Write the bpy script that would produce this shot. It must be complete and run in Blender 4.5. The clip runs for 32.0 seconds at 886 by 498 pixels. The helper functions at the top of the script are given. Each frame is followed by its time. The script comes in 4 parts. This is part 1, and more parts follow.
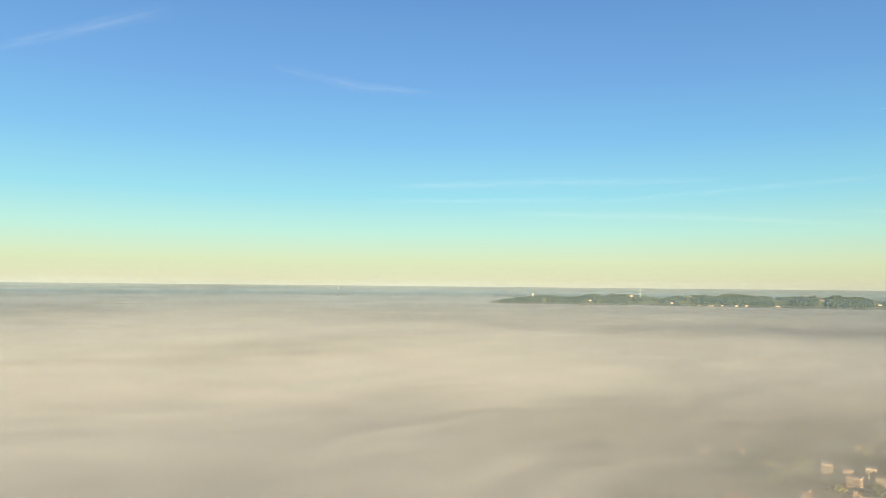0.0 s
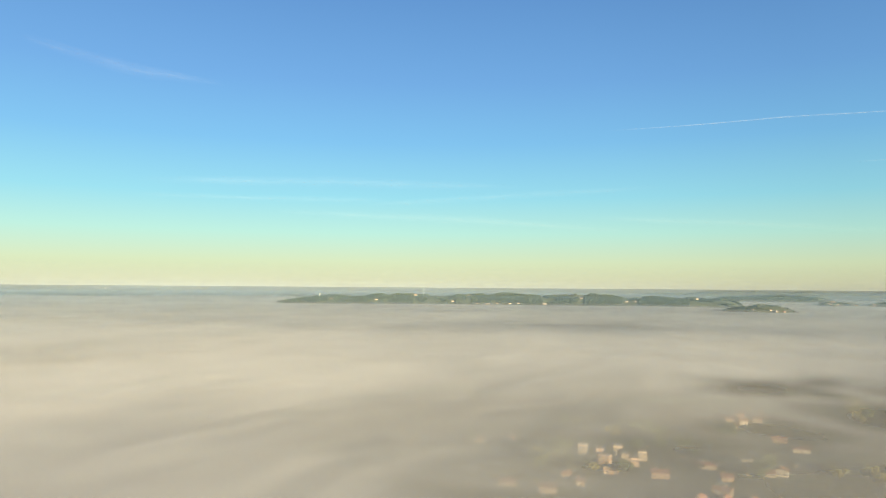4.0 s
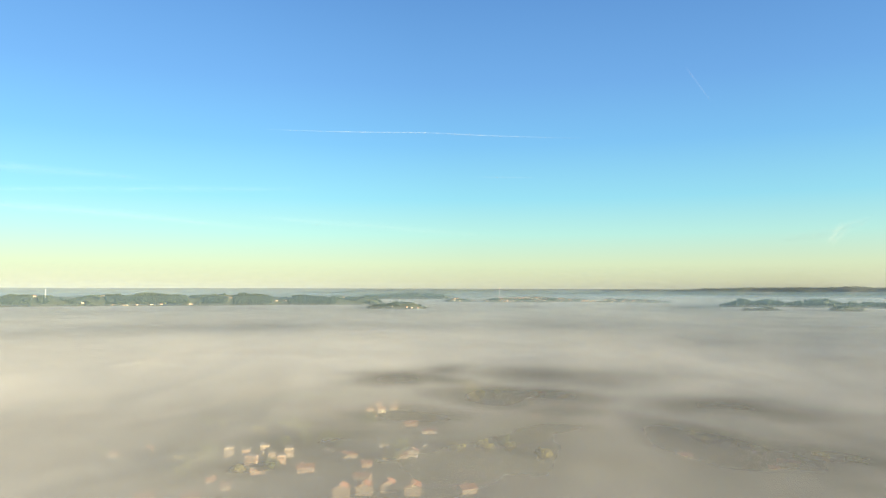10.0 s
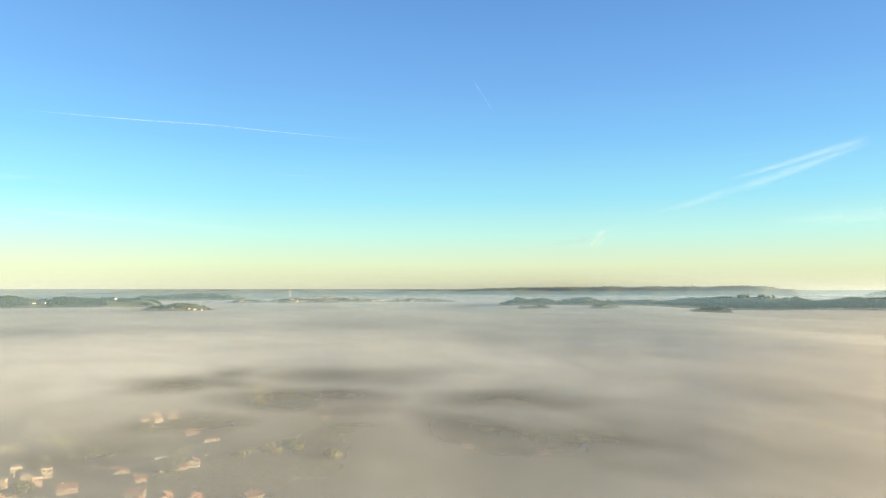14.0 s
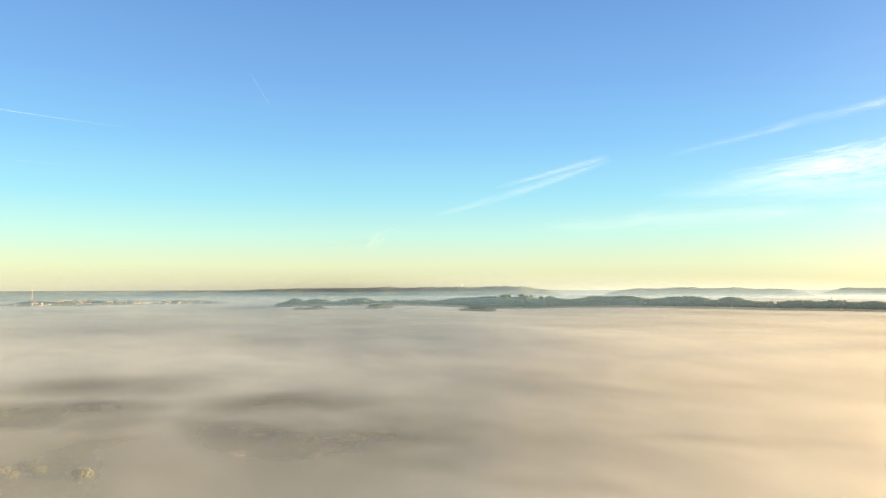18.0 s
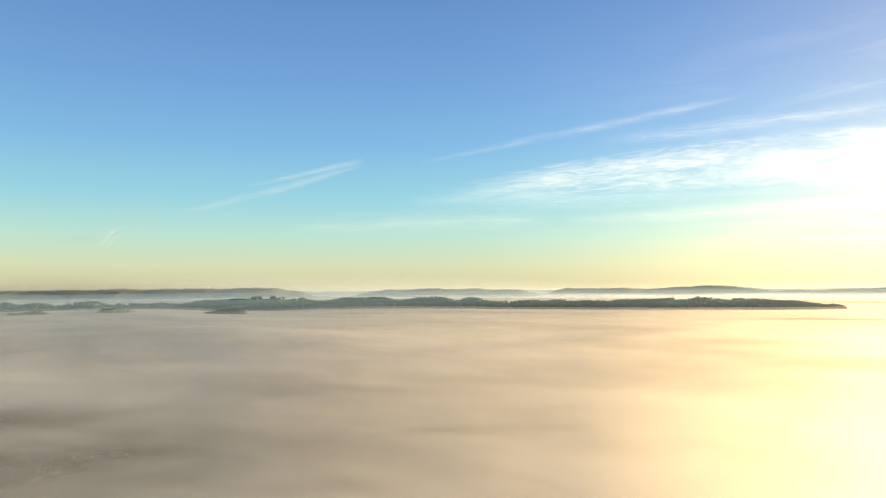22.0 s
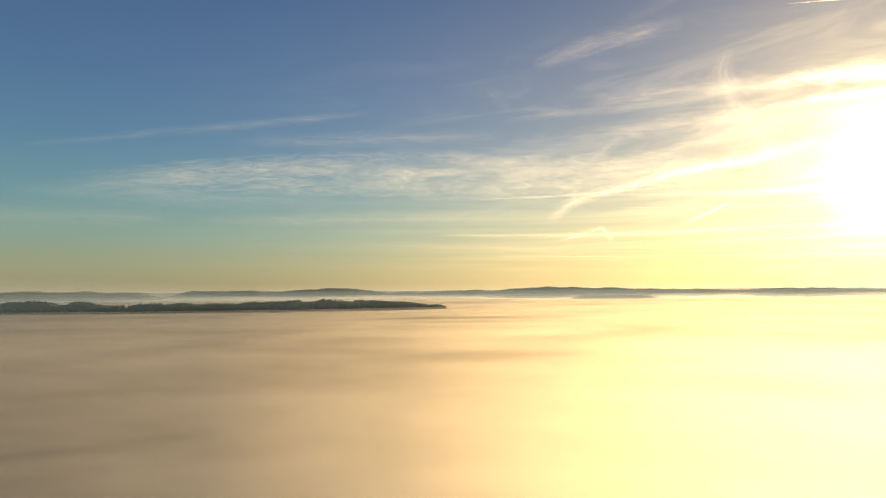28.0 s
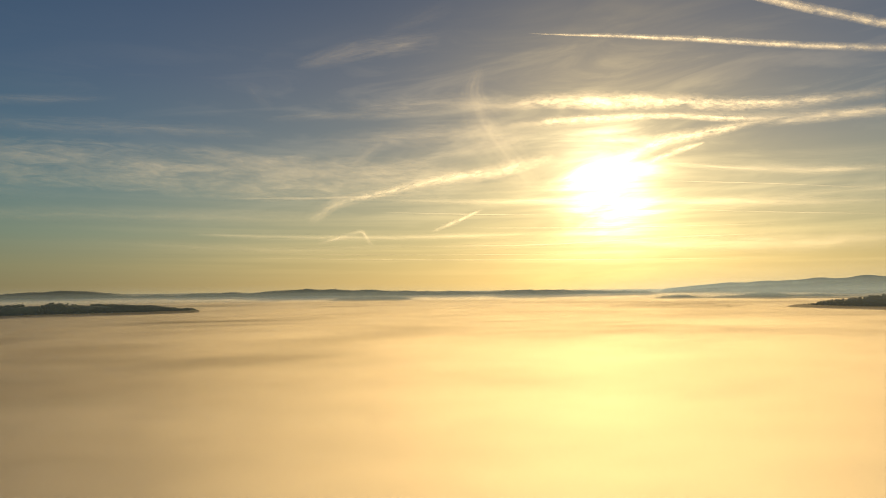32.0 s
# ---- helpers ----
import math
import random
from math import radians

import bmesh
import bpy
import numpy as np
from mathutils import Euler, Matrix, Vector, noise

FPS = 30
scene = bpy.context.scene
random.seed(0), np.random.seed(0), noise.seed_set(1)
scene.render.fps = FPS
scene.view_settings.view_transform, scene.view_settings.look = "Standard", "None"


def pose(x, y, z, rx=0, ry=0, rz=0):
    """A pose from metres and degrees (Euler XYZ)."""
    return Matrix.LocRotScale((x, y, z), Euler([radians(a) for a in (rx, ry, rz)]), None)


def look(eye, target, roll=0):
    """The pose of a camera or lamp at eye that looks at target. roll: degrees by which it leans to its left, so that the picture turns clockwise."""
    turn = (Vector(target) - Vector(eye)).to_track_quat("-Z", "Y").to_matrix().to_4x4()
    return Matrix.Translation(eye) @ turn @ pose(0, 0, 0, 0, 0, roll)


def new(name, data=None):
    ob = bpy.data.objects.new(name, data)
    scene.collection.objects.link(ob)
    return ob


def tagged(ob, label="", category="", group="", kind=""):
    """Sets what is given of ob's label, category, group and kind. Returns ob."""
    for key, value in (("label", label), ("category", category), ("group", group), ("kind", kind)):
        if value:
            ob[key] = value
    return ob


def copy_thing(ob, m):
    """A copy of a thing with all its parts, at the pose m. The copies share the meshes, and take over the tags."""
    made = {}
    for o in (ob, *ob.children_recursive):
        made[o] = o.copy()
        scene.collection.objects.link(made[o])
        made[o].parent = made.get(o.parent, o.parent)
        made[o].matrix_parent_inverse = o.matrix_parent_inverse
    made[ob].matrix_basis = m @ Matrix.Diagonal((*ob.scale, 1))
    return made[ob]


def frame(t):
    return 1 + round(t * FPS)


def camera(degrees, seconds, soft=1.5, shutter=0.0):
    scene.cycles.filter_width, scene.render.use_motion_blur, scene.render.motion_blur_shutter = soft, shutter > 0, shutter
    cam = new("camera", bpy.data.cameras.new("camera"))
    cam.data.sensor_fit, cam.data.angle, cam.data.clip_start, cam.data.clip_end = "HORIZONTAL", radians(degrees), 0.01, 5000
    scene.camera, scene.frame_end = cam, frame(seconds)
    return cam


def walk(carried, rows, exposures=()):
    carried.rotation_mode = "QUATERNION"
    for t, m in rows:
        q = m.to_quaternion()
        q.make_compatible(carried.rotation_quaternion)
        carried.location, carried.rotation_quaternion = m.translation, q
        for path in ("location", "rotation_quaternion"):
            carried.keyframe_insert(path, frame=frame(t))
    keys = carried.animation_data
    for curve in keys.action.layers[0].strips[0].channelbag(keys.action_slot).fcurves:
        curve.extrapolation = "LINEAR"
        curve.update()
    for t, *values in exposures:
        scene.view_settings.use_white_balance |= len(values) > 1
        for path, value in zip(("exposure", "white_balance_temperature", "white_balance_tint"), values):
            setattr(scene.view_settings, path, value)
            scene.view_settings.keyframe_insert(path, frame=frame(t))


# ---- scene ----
EYE = 110.0
SUN_AZ, SUN_EL = 121.2, 8.2

# ---- camera: a drone that hovers and pans; seconds, heading (clockwise from +y), tilt, lean ----
PAN = [
    (0, -40.60, 2.99, 0.56), (0.5, -38.48, 3.01, 0.55), (1, -36.32, 3.03, 0.53), (1.5, -34.19, 3.04, 0.52), (2, -32.02, 3.05, 0.50), (2.5, -29.89, 3.06, 0.49), (3, -27.73, 3.07, 0.47),
    (3.5, -25.58, 3.08, 0.45), (5.5, -16.58, 3.12, 0.36), (6, -14.14, 3.12, 0.34), (6.5, -11.76, 3.13, 0.31), (7, -9.35, 3.13, 0.29), (7.5, -6.97, 3.14, 0.26), (8, -4.64, 3.15, 0.24),
    (8.5, -2.32, 3.15, 0.21), (9, 0.00, 3.16, 0.19), (9.5, 2.34, 3.16, 0.17), (10, 4.44, 3.17, 0.14), (10.5, 6.45, 3.17, 0.12), (11, 8.23, 3.18, 0.10), (11.5, 10.00, 3.18, 0.08),
    (12, 11.97, 3.19, 0.06), (12.5, 14.41, 3.19, 0.04), (13, 16.88, 3.20, 0.02), (13.5, 19.03, 3.20, 0.00), (14, 21.29, 3.20, -0.01), (14.5, 23.50, 3.21, -0.03), (16.5, 32.19, 3.22, -0.11),
    (17, 34.45, 3.23, -0.14), (17.5, 36.82, 3.23, -0.16), (18, 39.27, 3.24, -0.18), (18.5, 41.63, 3.24, -0.21), (19, 43.99, 3.24, -0.23), (19.5, 46.46, 3.24, -0.26), (20, 49.04, 3.25, -0.29),
    (20.5, 51.65, 3.25, -0.31), (21, 54.20, 3.25, -0.34), (21.5, 56.71, 3.25, -0.37), (22, 59.16, 3.26, -0.39), (22.5, 61.67, 3.26, -0.41), (23, 64.29, 3.26, -0.44), (23.5, 66.94, 3.26, -0.46),
    (24, 69.69, 3.26, -0.47), (24.5, 72.22, 3.26, -0.49), (25, 74.38, 3.26, -0.50), (25.5, 76.53, 3.26, -0.50), (27.5, 86.53, 3.26, -0.49), (28, 88.64, 3.26, -0.48), (28.5, 90.72, 3.26, -0.47),
    (29, 92.91, 3.27, -0.46), (29.5, 95.46, 3.27, -0.45), (30, 97.92, 3.27, -0.44), (30.5, 100.48, 3.27, -0.45), (31, 103.18, 3.28, -0.46), (31.5, 105.60, 3.28, -0.49), (32, 108.00, 3.28, -0.54),
]


def aim(heading, tilt, lean):
    return (pose(0, 0, EYE, 0, 0, -heading) @ pose(0, 0, 0, 90 + tilt) @ pose(0, 0, 0, 0, 0, lean))


cam = camera(64.36, 32.0, 0.9)
walk(cam, [(t, aim(h, tilt, lean)) for t, h, tilt, lean in PAN],
     [(t, stops + 2.7, kelvin, tint) for t, stops, kelvin, tint in ((0.0, -0.08, 6900, 11), (3.0, -0.08, 6850, 10), (8.0, 0.12, 6600, 9), (14.0, 0.35, 6700, 10), (17.0, 0.40, 7050, 13), (20.0, 0.37, 7150, 14),
      (22.0, 0.08, 7200, 15), (25.0, -0.43, 7300, 15), (28.0, -1.05, 7650, 15), (30.0, -1.55, 7900, 14), (32.0, -1.88, 8000, 11))])


# many thin layers of mist lie one behind another
scene.cycles.transparent_max_bounces = 32


# ---- sky and sun ----
def bearing(az, el=0.0):
    a, e = radians(az), radians(el)
    return Vector((math.sin(a) * math.cos(e), math.cos(a) * math.cos(e), math.sin(e)))


SUN_DIR = bearing(SUN_AZ, SUN_EL)


class Nodes:
    """Short-hand for building node trees."""

    def __init__(self, tree):
        self.tree = tree
        tree.nodes.clear()

    def add(self, kind, inputs=(), **props):
        n = self.tree.nodes.new(kind)
        for k, v in props.items():
            if k == "operation":
                n.operation = v
            elif k == "blend_type":
                n.blend_type = v
            elif k == "data_type":
                n.data_type = v
            elif k == "attribute_name":
                n.attribute_name = v
            elif k == "sky_type":
                n.sky_type = v
            elif k == "feature":
                n.feature = v
            elif k == "clamp":
                n.use_clamp = v
            elif k == "distribution":
                n.distribution = v
        for key, v in dict(inputs).items():
            if hasattr(v, "is_output"):
                self.tree.links.new(v, n.inputs[key])
            else:
                n.inputs[key].default_value = v
        return n

    def math(self, op, a, b=0.0, clamp=False):
        return self.add("ShaderNodeMath", {0: a, 1: b}, operation=op, clamp=clamp).outputs[0]

    def mix(self, fac, a, b, blend="MIX"):
        n = self.add("ShaderNodeMix", data_type="RGBA", blend_type=blend)
        for i, v in ((0, fac), (6, a), (7, b)):
            if hasattr(v, "is_output"):
                self.tree.links.new(v, n.inputs[i])
            else:
                n.inputs[i].default_value = v if i == 0 else (*v, 1)
        return n.outputs[2]

    def ramp(self, fac, stops):
        n = self.add("ShaderNodeValToRGB", {0: fac})
        els = n.color_ramp.elements
        while len(els) < len(stops):
            els.new(0.5)
        for e, (pos, col) in zip(els, stops):
            e.position = pos
            e.color = (*col, 1) if len(col) == 3 else col
        return n.outputs[0]

    def noise(self, vec, scale, detail=4.0, rough=0.55, distortion=0.0):
        return self.add("ShaderNodeTexNoise", {"Vector": vec, "Scale": scale, "Detail": detail, "Roughness": rough, "Distortion": distortion}).outputs[0]

    def out(self, shader, kind="ShaderNodeOutputMaterial"):
        o = self.add(kind)
        self.tree.links.new(shader, o.inputs[0])
        return o


world = bpy.data.worlds.new("sky")
scene.world = world
world.use_nodes = True
W = Nodes(world.node_tree)
way = W.add("ShaderNodeTexCoord").outputs["Generated"]
nishita = W.add("ShaderNodeTexSky", sky_type="NISHITA")
nishita.sun_disc = False
nishita.sun_elevation, nishita.sun_rotation = radians(SUN_EL), radians(SUN_AZ)
nishita.altitude, nishita.air_density, nishita.dust_density, nishita.ozone_density = 200, 1.0, 1.5, 2.0
height = W.add("ShaderNodeSeparateXYZ", {0: way}).outputs[2]
clear = W.ramp(height, [(0.0, (0.82, 0.79, 0.49)), (0.035, (0.78, 0.94, 0.64)), (0.075, (0.56, 0.98, 0.88)), (0.125, (0.35, 0.84, 1.02)),
                        (0.20, (0.23, 0.62, 1.03)), (0.28, (0.18, 0.47, 0.93)), (0.40, (0.125, 0.34, 0.76)), (0.55, (0.06, 0.13, 0.32)), (0.75, (0.03, 0.06, 0.15)), (1.0, (0.02, 0.05, 0.12))])
scaled = W.mix(1.0, nishita.outputs[0], (0.12, 0.12, 0.12), "MULTIPLY")
air = W.mix(0.88, scaled, clear)
air = W.mix(1.0, air, (1.06, 1.06, 1.06), "MULTIPLY")
side = W.add("ShaderNodeVectorMath", {0: way, 1: SUN_DIR}, operation="DOT_PRODUCT").outputs["Value"]
near_sun = W.math("MAXIMUM", side, 0.0)
# the sky is deepest about a right angle from the sun
depth = W.ramp(W.math("ADD", W.math("MULTIPLY", side, 0.5), 0.5),
               [(0.0, (0.98,) * 3), (0.07, (0.98,) * 3), (0.2, (0.92,) * 3), (0.3, (0.84,) * 3), (0.5, (0.80, 0.79, 0.80)), (0.75, (0.80, 0.80, 0.82)), (0.9, (0.82, 0.84, 0.88)), (1.0, (0.85, 0.85, 0.85))])
air = W.mix(1.0, air, depth, "MULTIPLY")
# thin ice cloud high up, drawn out level and thickest towards the sun
east_west = W.add("ShaderNodeSeparateXYZ", {0: way})
round_by = W.math("ARCTAN2", east_west.outputs[0], east_west.outputs[1])
level = W.add("ShaderNodeCombineXYZ", {0: W.math("MULTIPLY", round_by, 2.2), 1: W.math("MULTIPLY", height, 75.0)}).outputs[0]
lines = W.ramp(W.noise(level, 1.0, 5.0, 0.6, 0.15), [(0.44, (0, 0, 0)), (0.70, (1, 1, 1))])
lines = W.math("MULTIPLY", lines, W.ramp(height, [(0.012, (0, 0, 0)), (0.035, (1, 1, 1)), (0.12, (0.8, 0.8, 0.8)), (0.19, (0, 0, 0))]))
lines = W.math("MULTIPLY", lines, W.math("POWER", near_sun, 9.0))
bent = W.math("SUBTRACT", W.math("MULTIPLY", height, 26.0), W.math("MULTIPLY", round_by, 1.4))
torn = W.add("ShaderNodeCombineXYZ", {0: W.math("MULTIPLY", round_by, 5.0), 1: bent, 2: 3.7}).outputs[0]
torn = W.noise(torn, 1.0, 8.0, 0.62, 0.9)
fleece = W.ramp(torn, [(0.47, (0, 0, 0)), (0.75, (1, 1, 1))])
fleece = W.math("MULTIPLY", fleece, W.ramp(height, [(0.06, (0, 0, 0)), (0.12, (1, 1, 1)), (0.26, (0.8, 0.8, 0.8)), (0.36, (0, 0, 0))]))
fleece = W.math("MULTIPLY", fleece, W.math("POWER", near_sun, 7.0))
uneven = W.math("ADD", 0.2, W.math("MULTIPLY", torn, 1.6))
# cloud before the sun breaks up its glare
frayed = W.math("MAXIMUM", W.math("ADD", near_sun, W.math("MULTIPLY", W.math("SUBTRACT", W.math("ADD", torn, W.math("MULTIPLY", lines, 0.25)), 0.55), 0.007)), 0.0)
frayed = W.math("MINIMUM", frayed, 1.0)
disc = W.math("MULTIPLY", W.math("POWER", frayed, 1200.0), 12.0)
halo = W.math("MULTIPLY", W.math("MULTIPLY", W.math("POWER", frayed, 420.0), 4.5), uneven)
ring = W.math("MULTIPLY", W.math("MULTIPLY", W.math("POWER", frayed, 60.0), 1.5), uneven)
low = W.ramp(height, [(0.0, (1, 1, 1)), (0.10, (0.66, 0.66, 0.66)), (0.22, (0.26, 0.26, 0.26)), (0.45, (0.05, 0.05, 0.05))])
glow = W.math("MULTIPLY", W.math("MULTIPLY", W.math("POWER", near_sun, 6.5), 2.3), low)
light = W.mix(1.0, air, W.mix(1.0, (1.0, 0.93, 0.75), disc, "MULTIPLY"), "ADD")
light = W.mix(1.0, light, W.mix(1.0, (1.0, 0.86, 0.52), halo, "MULTIPLY"), "ADD")
light = W.mix(1.0, light, W.mix(1.0, (1.0, 0.78, 0.30), ring, "MULTIPLY"), "ADD")
light = W.mix(1.0, light, W.mix(1.0, (1.0, 0.70, 0.26), glow, "MULTIPLY"), "ADD")
light = W.mix(1.0, light, W.mix(1.0, (1.0, 0.76, 0.38), W.math("MULTIPLY", lines, 0.9), "MULTIPLY"), "ADD")
light = W.mix(1.0, light, W.mix(1.0, (1.0, 0.84, 0.56), W.math("MULTIPLY", fleece, 0.55), "MULTIPLY"), "ADD")
W.out(W.add("ShaderNodeBackground", {"Color": light, "Strength": 0.15}).outputs[0], "ShaderNodeOutputWorld")

sun = bpy.data.lights.new("sun", "SUN")
sun.energy, sun.angle, sun.color = 5.0, radians(0.6), (1.0, 0.79, 0.48)
sun_ob = new("sun", sun)
sun_ob.matrix_world = look((0, 0, 3000), Vector((0, 0, 3000)) - SUN_DIR)


# ---- materials ----
def material(name):
    m = bpy.data.materials.new(name)
    m.use_nodes = True
    return m, Nodes(m.node_tree)


def plain(name, dark, pale, grain=1.0, rough=0.85, coarse=0.12, bump=0.3, metal=0.0):
    """A weathered surface: coarse stains and fine grain between two colours, in metres."""
    m, n = material(name)
    at = n.add("ShaderNodeNewGeometry").outputs["Position"]
    each = n.add("ShaderNodeObjectInfo").outputs["Random"]
    fine, broad = n.noise(at, grain * 4.0, 6.0), n.noise(at, coarse, 3.0)
    tone = n.math("ADD", n.math("MULTIPLY", fine, 0.5), n.math("MULTIPLY", broad, 0.5))
    tone = n.math("ADD", tone, n.math("MULTIPLY", n.math("SUBTRACT", each, 0.5), 0.5), True)
    col = n.ramp(tone, [(0.25, dark), (0.75, pale)])
    relief = n.add("ShaderNodeBump", {"Strength": bump, "Distance": 0.05, "Height": fine}).outputs[0]
    b = n.add("ShaderNodeBsdfPrincipled", {"Base Color": col, "Roughness": rough, "Metallic": metal, "Normal": relief})
    n.out(b.outputs[0])
    return m


RENDER_WALL = plain("cream_render", (0.24, 0.195, 0.14), (0.38, 0.315, 0.235))
WHITE_WALL = plain("white_render", (0.30, 0.27, 0.225), (0.46, 0.42, 0.36))
PINK_WALL = plain("ochre_render", (0.30, 0.20, 0.13), (0.44, 0.31, 0.21))
TILE_ROOF = plain("terracotta_tiles", (0.19, 0.085, 0.055), (0.33, 0.165, 0.105), 2.0)
GREY_ROOF = plain("grey_roofing", (0.13, 0.12, 0.11), (0.25, 0.235, 0.215), 1.0)
SHUTTER = plain("painted_wood", (0.16, 0.12, 0.09), (0.34, 0.29, 0.24), 6.0)
STEEL = plain("galvanised_steel", (0.36, 0.36, 0.36), (0.58, 0.58, 0.57), 3.0, 0.5, 0.3, 0.1, 0.6)
RED_STEEL = plain("red_painted_steel", (0.40, 0.09, 0.06), (0.55, 0.14, 0.09), 3.0, 0.5)
CONCRETE = plain("pale_concrete", (0.34, 0.33, 0.31), (0.54, 0.53, 0.50), 1.0)
ASPHALT = plain("worn_asphalt", (0.06, 0.06, 0.06), (0.13, 0.12, 0.11), 2.0)
BARK = plain("bark", (0.05, 0.035, 0.025), (0.13, 0.10, 0.07), 8.0)
HULL = plain("pale_plastic", (0.6, 0.58, 0.54), (0.8, 0.78, 0.74), 1.0, 0.4)


def glass_pane():
    m, n = material("window_glass")
    b = n.add("ShaderNodeBsdfPrincipled", {"Base Color": (0.03, 0.035, 0.04, 1), "Roughness": 0.08})
    n.out(b.outputs[0])
    return m


PANE = glass_pane()


def foliage(name, dark, pale, each_island=True):
    m, n = material(name)
    geo = n.add("ShaderNodeNewGeometry")
    per = geo.outputs["Random Per Island"] if each_island else n.add("ShaderNodeObjectInfo").outputs["Random"]
    tone = n.math("ADD", n.math("MULTIPLY", per, 0.6), n.math("MULTIPLY", n.noise(geo.outputs["Position"], 0.6, 5.0), 0.4))
    col = n.ramp(tone, [(0.15, dark), (0.85, pale)])
    b = n.add("ShaderNodeBsdfPrincipled", {"Base Color": col, "Roughness": 0.8})
    leaf = n.add("ShaderNodeBsdfTranslucent", {"Color": col})
    mixed = n.add("ShaderNodeMixShader", {0: 0.25, 1: b.outputs[0], 2: leaf.outputs[0]})
    n.out(mixed.outputs[0])
    return m


WOODS = foliage("woodland_leaves", (0.012, 0.023, 0.009), (0.05, 0.062, 0.024))
GREEN_LEAF = foliage("green_leaves", (0.03, 0.05, 0.015), (0.10, 0.12, 0.03))
GOLD_LEAF = foliage("autumn_leaves", (0.075, 0.08, 0.016), (0.19, 0.175, 0.035))


def land():
    """Patchwork of meadow, stubble, ploughed soil and woodland floor, with hedged edges."""
    m, n = material("farmland")
    at = n.add("ShaderNodeNewGeometry").outputs["Position"]
    bent = n.add("ShaderNodeVectorMath", {0: at, 1: n.add("ShaderNodeVectorMath", {0: n.add("ShaderNodeTexNoise", {"Vector": at, "Scale": 0.01}).outputs["Color"], 1: (60, 60, 0)},
                                                           operation="MULTIPLY").outputs[0]}, operation="ADD").outputs[0]
    flat = n.add("ShaderNodeVectorMath", {0: bent, 1: (0.011, 0.008, 0.0)}, operation="MULTIPLY").outputs[0]
    cell = n.add("ShaderNodeTexVoronoi", {"Vector": flat, "Scale": 1.0})
    pick = n.add("ShaderNodeSeparateXYZ", {0: cell.outputs["Color"]}).outputs[0]
    field = n.ramp(pick, [(0.0, (0.045, 0.065, 0.022)), (0.30, (0.08, 0.105, 0.03)), (0.55, (0.11, 0.11, 0.045)), (0.75, (0.15, 0.115, 0.07)), (0.92, (0.06, 0.08, 0.03))])
    wood = n.ramp(n.noise(at, 0.0045, 5.0), [(0.42, (0.0, 0.0, 0.0)), (0.50, (1.0, 1.0, 1.0))])
    col = n.mix(wood, field, (0.032, 0.046, 0.019))
    col = n.mix(0.35, col, n.ramp(n.noise(at, 0.25, 6.0), [(0.3, (0.02, 0.03, 0.01)), (0.7, (0.13, 0.12, 0.06))]))
    relief = n.add("ShaderNodeBump", {"Strength": 0.8, "Distance": 2.0, "Height": n.noise(at, 0.12, 6.0)}).outputs[0]
    b = n.add("ShaderNodeBsdfPrincipled", {"Base Color": col, "Roughness": 0.95, "Normal": relief})
    n.out(b.outputs[0])
    return m


LAND = land()


